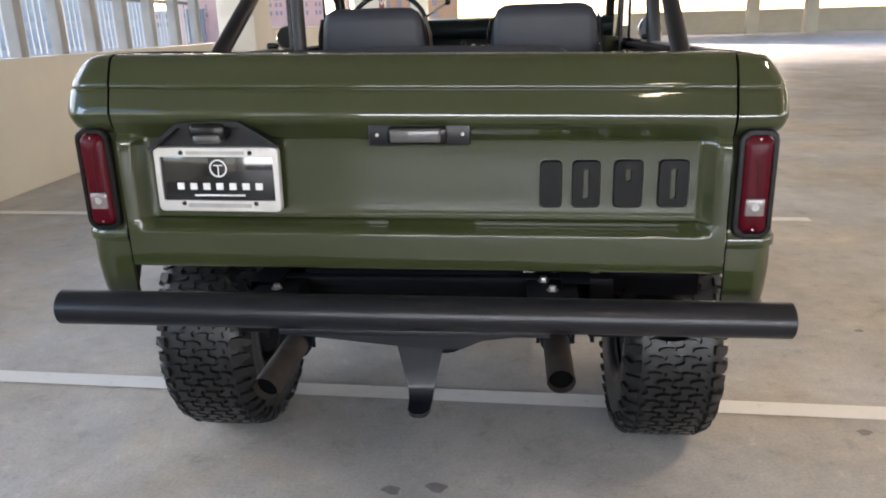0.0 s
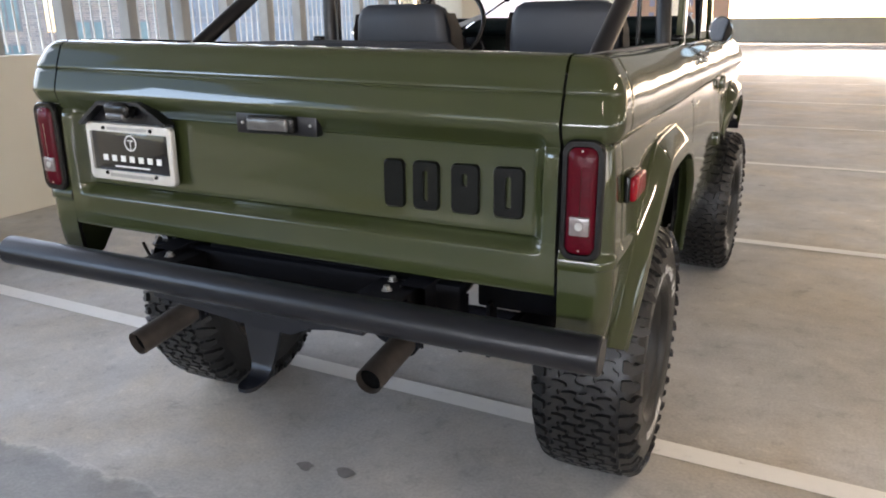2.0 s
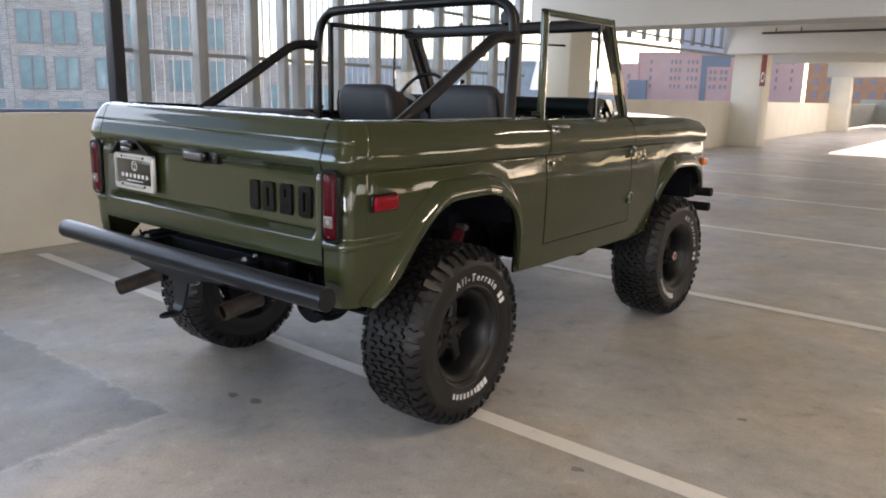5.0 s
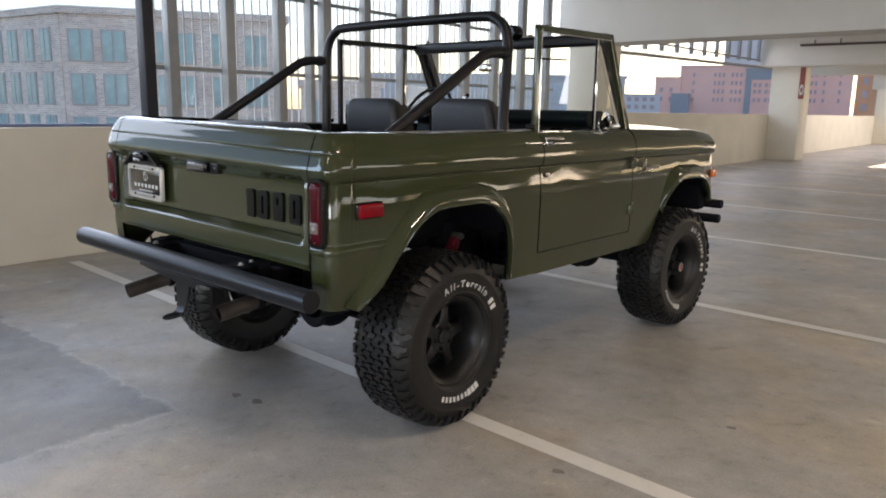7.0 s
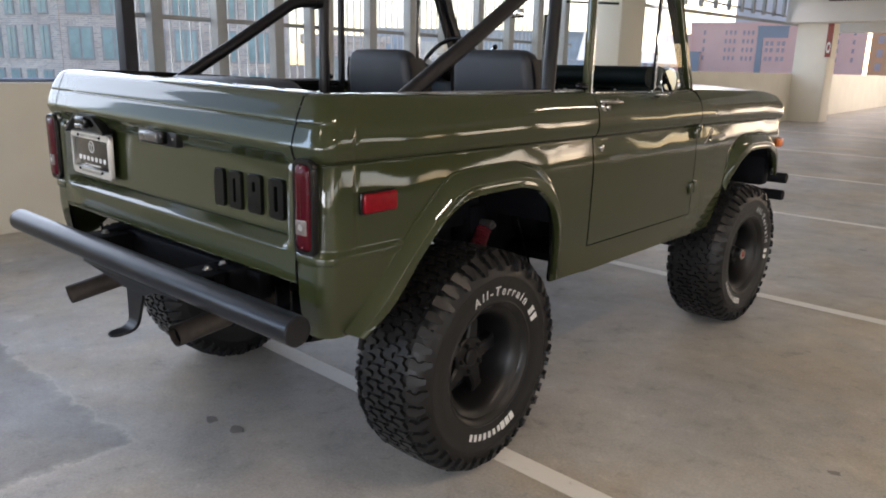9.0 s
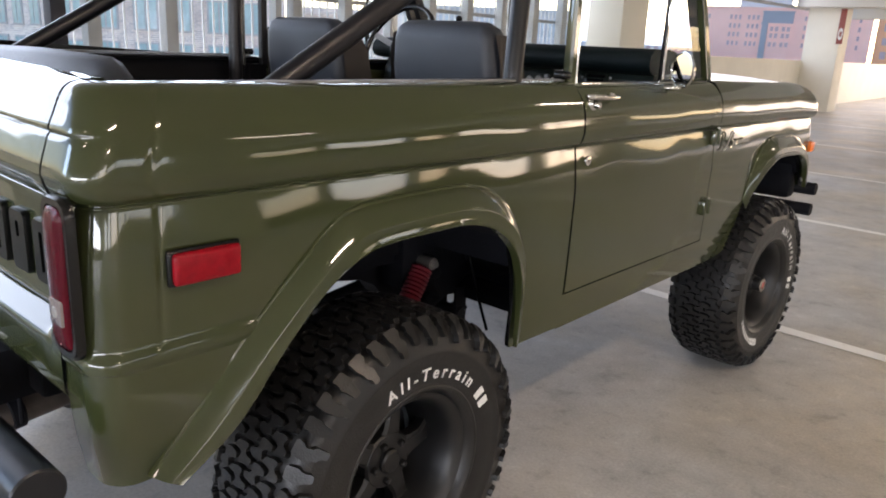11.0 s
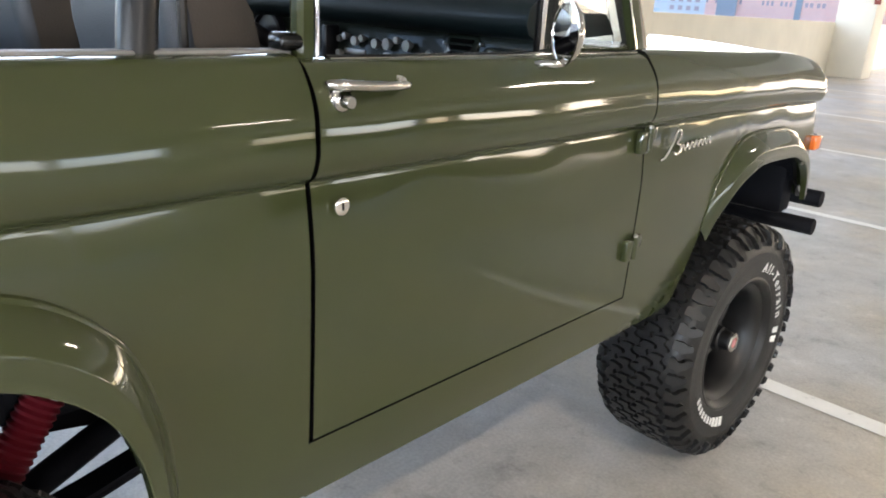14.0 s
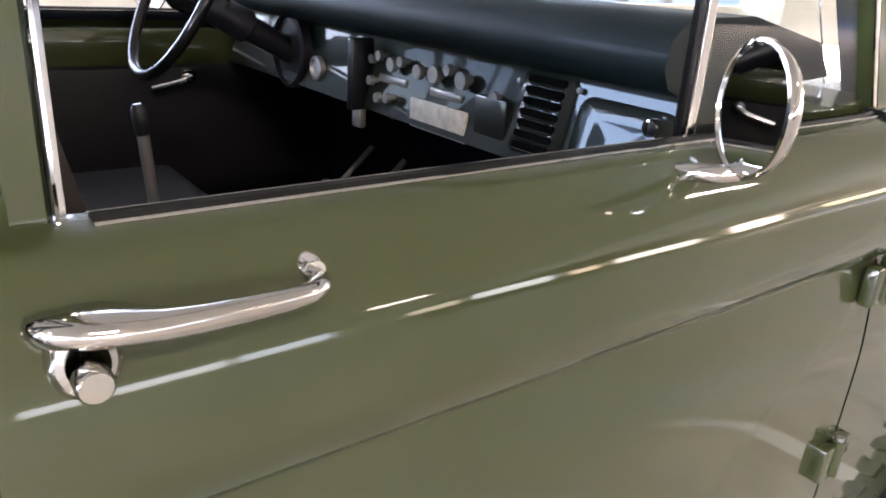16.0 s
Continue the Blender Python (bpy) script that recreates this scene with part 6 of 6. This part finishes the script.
# ---- cabin ----
def bucket_seat(x):
    bm = bmesh.new()
    rows = []
    for t, w, d, lean in ((0.0, 0.200, 0.055, 0.06), (0.10, 0.222, 0.065, 0.05), (0.45, 0.230, 0.068, 0.02), (0.75, 0.226, 0.064, -0.012), (0.90, 0.215, 0.056, -0.025), (0.965, 0.196, 0.044, -0.032), (0.995, 0.165, 0.026, -0.036), (1.0, 0.12, 0.008, -0.038)):
        z = 0.92 + 0.568 * t
        ring = rounded(1.93 * w, 2 * d, d * 0.72, 5)
        rows.append([(x + u, 1.40 + lean + v, z) for u, v in ring])
    vv = grid(bm, rows, True)
    bm.faces.new(vv[-1])
    tidy(bm)
    seat = part("front_seat", bm, VINYL, car, "black vinyl low-back bucket seat", 60)
    for sx in (-1, 1):
        bm = bmesh.new()
        rows = []
        for z, y0, y1, w in ((0.95, 1.39, 1.53, 0.224), (1.20, 1.365, 1.50, 0.236), (1.38, 1.345, 1.46, 0.230), (1.45, 1.34, 1.43, 0.212)):
            rows.append([(x + sx * w, y0, z), (x + sx * (w + 0.004), (y0 + y1) / 2, z), (x + sx * w, y1, z)])
        grid(bm, rows)
        part("side_panel", bm, VINYLSIDE, seat, "brownish seat side panel")
    bm = bmesh.new()
    box(bm, (x - 0.235, 1.42, 0.84), (x + 0.235, 1.90, 0.99), 0.04, 3)
    part("cushion", bm, VINYL, seat)
    bm = bmesh.new()
    box(bm, (x - 0.20, 1.45, 0.67), (x + 0.20, 1.85, 0.85), 0.02)
    part("seat_base", bm, TRIM, seat)


bucket_seat(-0.335)
bucket_seat(0.362)
# rear bench, its back just above the tailgate
bm = bmesh.new()
rows = []
for x, f in ((-0.46, 0.25), (-0.45, 0.6), (-0.42, 0.85), (-0.36, 1.0), (0, 1.02), (0.36, 1.0), (0.42, 0.85), (0.45, 0.6), (0.46, 0.25)):
    rows.append([(x, 0.30 + 0.075 * math.cos(a) * (0.6 + 0.4 * f), 1.10 + (0.26 * f if math.sin(a) > 0 else 0.2) * math.sin(a) * (1 if abs(math.sin(a)) < 0.99 else 1)) for a in (2 * math.pi * k / 20 for k in range(20))])
vv = grid(bm, rows, True)
bm.faces.new(vv[0])
bm.faces.new(vv[-1])
tidy(bm)
bench = part("rear_bench", bm, VINYL, car, "black vinyl rear bench seat back", 60)
bm = bmesh.new()
box(bm, (-0.46, 0.36, 0.86), (0.46, 0.82, 1.03), 0.04, 3)
part("bench_cushion", bm, VINYL, bench)
bm = bmesh.new()
box(bm, (-0.495, 0.12, 0.831), (0.495, 1.30, 0.842))
part("bed_mat", bm, CARPET, car, "black mat in the load bed")
bm = bmesh.new()
box(bm, (-0.69, 1.40, 0.671), (0.69, 2.47, 0.682))
part("cabin_carpet", bm, CARPET, car, "black cabin carpet")
bm = bmesh.new()
box(bm, (-0.69, 2.40, 0.67), (0.69, 2.47, 1.22))
part("firewall", bm, CARPET, car)

# dashboard
bm = bmesh.new()
prism(bm, [(2.103, 1.205), (2.140, 1.352), (2.165, 1.352), (2.40, 1.30), (2.40, 1.20), (2.16, 1.19)], -0.695, 0.695, "x")
tidy(bm)
dash = part("dashboard", bm, DASHMETAL, car, "olive painted metal dashboard", 30)
bm = bmesh.new()
rows = []
for y, z in ((2.128, 1.342), (2.088, 1.346), (2.062, 1.356), (2.050, 1.378), (2.056, 1.410), (2.085, 1.432), (2.20, 1.436), (2.36, 1.405), (2.40, 1.360)):
    rows.append([(x, y, z) for x in (-0.715, -0.35, 0.0, 0.35, 0.715)])
vv = grid(bm, rows)
for side in (0, -1):
    bm.faces.new([r[side] for r in vv])
tidy(bm, Vector((0, -1, 1)))
part("dash_pad", bm, DASHPAD, dash, "dark padded dashboard top", 50)


def on_dash(x, z):
    return (x, 2.103 + 0.037 * (z - 1.205) / 0.147, z)


def knob(x, z, r=0.011, mat=STEEL, ln=0.022):
    bm = bmesh.new()
    px, py, pz = on_dash(x, z)
    lathe(bm, [(0.002, r * 0.55), (-ln * 0.5, r * 0.55), (-ln * 0.55, r), (-ln, r * 0.92), (-ln, 0.0)], 16, "y")
    part("knob", moved(bm, Matrix.Translation((px, py, pz))), mat, dash)


for x, z, r in ((0.010, 1.300, 0.009), (0.032, 1.308, 0.010), (0.078, 1.298, 0.0135), (0.106, 1.306, 0.010), (0.164, 1.297, 0.0135), (0.210, 1.299, 0.0160), (0.244, 1.311, 0.010), (0.286, 1.300, 0.0155)):
    knob(x, z, r)
for x, z in ((0.020, 1.262), (0.057, 1.236), (0.088, 1.240)):
    knob(x, z, 0.0095, STEEL)
for x, z in ((0.070, 1.268), (0.235, 1.268)):
    bm = bmesh.new()
    px, py, pz = on_dash(x, z)
    box(bm, (px - 0.045, py - 0.004, pz - 0.007), (px + 0.045, py + 0.006, pz + 0.007), 0.002)
    part("switch_plate", bm, STEEL, dash)
bm = bmesh.new()
px, py, pz = on_dash(0.226, 1.227)
box(bm, (px - 0.079, py - 0.003, pz - 0.025), (px + 0.079, py + 0.004, pz + 0.025), 0.001)
part("dash_card", bm, PAPER, dash, "pale printed card on the dashboard")
# ash tray lid with its pull
bm = bmesh.new()
px, py, pz = on_dash(0.361, 1.250)
box(bm, (px - 0.038, py - 0.006, pz - 0.040), (px + 0.038, py + 0.006, pz + 0.036), 0.003)
part("ash_tray", bm, DASHDARK, dash, "dark ash tray front")
knob(0.365, 1.284, 0.012, STEEL, 0.014)
# pressed louvre panel
bm = bmesh.new()
px, py, pz = on_dash(0.463, 1.279)
ring = rounded(0.112, 0.124, 0.018, 5)
rows = [[(px + u * f, py + 0.252 * v * f + dy, pz + v * f) for u, v in ring] for f, dy in ((1.0, 0.004), (0.97, -0.003), (0.90, -0.006), (0.5, -0.0075), (0.02, -0.008))]
grid(bm, rows, True)
tidy(bm)
louvre = part("louvre_panel", bm, DASHMETAL, dash, "pressed louvre panel in the dashboard", 60)
for k in range(7):
    z = 1.326 - 0.0157 * k
    px, py, pz = on_dash(0.463, z)
    bm = bmesh.new()
    prism(bm, rounded(0.076, 0.0105, 0.005, 4, px, pz), py - 0.0105, py + 0.002, "y")
    tidy(bm)
    part("vent_slot", bm, SOOT, louvre)
    bm = bmesh.new()
    tube(bm, [(px - 0.034, py - 0.0095, pz - 0.0072), (px + 0.034, py - 0.0095, pz - 0.0072)], 0.0020, 6)
    part("vent_lip", bm, DASHMETAL, louvre)
for x, z in ((0.404, 1.318), (0.524, 1.322)):
    bm = bmesh.new()
    lathe(bm, [(0.0, 0.005), (-0.004, 0.004), (-0.005, 0.0)], 10, "y")
    part("screw", moved(bm, Matrix.Translation(Vector(on_dash(x, z)) - Vector((0, 0.004, 0)))), STEEL, louvre)
# glove box lid, leaning with the dashboard
bm = bmesh.new()
px, py, pz = on_dash(0.612, 1.268)
ring = rounded(0.158, 0.100, 0.020, 5)
rows = [[(px + u * f, y + 0.252 * v * f, pz + v * f) for u, v in ring] for f, y in ((1.0, py + 0.01), (1.0, py - 0.006), (0.97, py - 0.009), (0.90, py - 0.007), (0.5, py - 0.0095), (0.02, py - 0.010))]
grid(bm, rows, True)
tidy(bm)
glove = part("glove_box", bm, DASHMETAL, dash, "olive glove box lid", 60)
bm = bmesh.new()
lathe(bm, [(0.0, 0.012), (-0.014, 0.011), (-0.016, 0.0)], 14, "y")
part("glove_box_knob", moved(bm, Matrix.Translation(Vector(on_dash(0.664, 1.300)) - Vector((0, 0.008, 0)))), CHROME, glove)
bm = bmesh.new()
lathe(bm, [(0.0, 0.085), (-0.02, 0.083), (-0.024, 0.074), (-0.012, 0.070), (-0.012, 0.0)], 32, "y")
part("speedometer", moved(bm, Matrix.Translation(on_dash(-0.34, 1.275))), BLACKPAINT, dash, "round black speedometer")
bm = bmesh.new()
lathe(bm, [(0.0, 0.026), (-0.012, 0.025), (-0.014, 0.020), (-0.008, 0.018), (-0.008, 0.0)], 24, "y")
part("dial", moved(bm, Matrix.Translation(on_dash(-0.212, 1.252))), STEEL, dash)
bm = bmesh.new()
box(bm, (-0.028, 2.075, 1.20), (-0.006, 2.125, 1.335), 0.006)
part("switch_stalk", bm, BLACKPAINT, dash)
bm = bmesh.new()
box(bm, (-0.038, 2.094, 1.165), (-0.008, 2.110, 1.205), 0.004)
part("dash_tag", bm, STEEL, dash)

# steering wheel and column
hub = Vector((-0.365, 1.875, 1.395))
ax = Vector((0.02, 1.0, -0.52)).normalized()
face = ax.to_track_quat("Z", "Y").to_matrix().to_4x4()
bm = bmesh.new()
tube(bm, [(0.19 * math.cos(2 * math.pi * k / 56), 0.19 * math.sin(2 * math.pi * k / 56), 0) for k in range(56)], 0.0115, 12, closed=True)
sw = part("steering_wheel", moved(bm, Matrix.Translation(hub) @ face), GASKET, car, "thin black steering wheel", 60)
bm = bmesh.new()
lathe(bm, [(-0.02, 0.0), (-0.018, 0.03), (0.0, 0.04), (0.05, 0.04)], 20, "z")
part("horn_button", moved(bm, Matrix.Translation(hub) @ face), GASKET, sw)
for a in (0.3, math.pi - 0.3):
    bm = bmesh.new()
    rows = []
    for t in (0.15, 0.6, 1.0):
        rows.append([(0.19 * t * math.cos(a) + u * math.sin(a), 0.19 * t * math.sin(a) - u * math.cos(a), 0.03 * (1 - t) + v) for u, v in ((-0.012, -0.003), (0.012, -0.003), (0.012, 0.003), (-0.012, 0.003))])
    grid(bm, rows, True)
    part("spoke", moved(bm, Matrix.Translation(hub) @ face), STEEL, sw)
bm = bmesh.new()
tube(bm, [hub + ax * 0.05, hub + ax * 0.16, hub + ax * 0.165, hub + ax * 0.60], [0.030, 0.036, 0.028, 0.026], 18)
part("steering_column", bm, BLACKPAINT, car, "black steering column")
bm = bmesh.new()
tip = Vector((-0.077, 1.93, 1.517))
tube(bm, [hub + ax * 0.10, (hub + ax * 0.10).lerp(tip, 0.5), tip], 0.005, 8)
sl = part("column_lever", bm, CHROME, car, "thin column lever with a black knob")
bm = bmesh.new()
bmesh.ops.create_uvsphere(bm, u_segments=12, v_segments=8, radius=0.014)
part("lever_knob", moved(bm, Matrix.Translation(tip)), GASKET, sl)
# window crank on the far door, floor lever, pedals
bm = bmesh.new()
tube(bm, smooth_path([(-0.697, 1.99, 1.17), (-0.672, 1.99, 1.17), (-0.665, 1.96, 1.16), (-0.665, 1.89, 1.145)], 4), 0.007, 8)
wc = part("window_crank", bm, CHROME, car, "chrome window crank")
bm = bmesh.new()
lathe(bm, [(0.0, 0.020), (0.010, 0.018), (0.012, 0.0)], 16, "x")
part("crank_boss", moved(bm, Matrix.Translation((-0.70, 1.99, 1.17))), CHROME, wc)
bm = bmesh.new()
tube(bm, [(0.145, 1.72, 0.70), (0.160, 1.66, 1.05), (0.165, 1.645, 1.235)], 0.0085, 12)
lever = part("floor_lever", bm, STEEL, car, "slim steel floor lever")
bm = bmesh.new()
tube(bm, [(0.165, 1.645, 1.225), (0.1655, 1.644, 1.235), (0.166, 1.642, 1.262), (0.166, 1.641, 1.268)], [0.009, 0.0105, 0.0105, 0.006], 14)
part("lever_grip", bm, RIMBLACK, lever)
bm = bmesh.new()
box(bm, (-0.06, 1.50, 0.68), (0.09, 2.10, 0.86), 0.05, 3)
part("tunnel_cover", bm, CARPET, car, "dark transmission tunnel cover")
for x in (-0.46, -0.30, -0.16):
    bm = bmesh.new()
    box(bm, (x - 0.03, 2.26, 0.86), (x + 0.03, 2.28, 0.92), 0.006)
    tube(bm, [(x, 2.28, 0.89), (x, 2.40, 1.0)], 0.008, 8)
    part("pedal", bm, STEEL, car)

# roll cage fittings
for s in (1, -1):
    bm = bmesh.new()
    bx = 0.742 if s > 0 else -0.618
    tube(bm, [(bx, 1.205, 1.700), (bx, 1.180, 1.700)], 0.031, 16)
    part("brace_clamp", bm, BLACKPAINT, car)
    bm = bmesh.new()
    tube(bm, [(s * 0.655, 1.30, 1.30), (s * 0.655, 1.30, 1.62)], 0.008, 8)
    part("belt_bar", bm, GASKET, car)

# oil drips on the floor beside the car
for x, y, r in ((-0.143, 0.237, 0.030), (-0.001, 0.258, 0.034), (1.84, 1.575, 0.022), (1.475, 0.665, 0.026), (1.03, 5.6, 0.035)):
    bm = bmesh.new()
    ring = [(x + r * (1 + 0.25 * math.sin(3 * a + x * 9)) * math.cos(a), y + 0.75 * r * (1 + 0.2 * math.cos(2 * a + y * 7)) * math.sin(a), 0.0035) for a in (2 * math.pi * k / 20 for k in range(20))]
    bm.faces.new([bm.verts.new(p) for p in ring])
    solid("oil_spot", bm, SPOT, "small dark oil spot on the concrete floor", "stain", "structure", "oil spots", smooth=0)
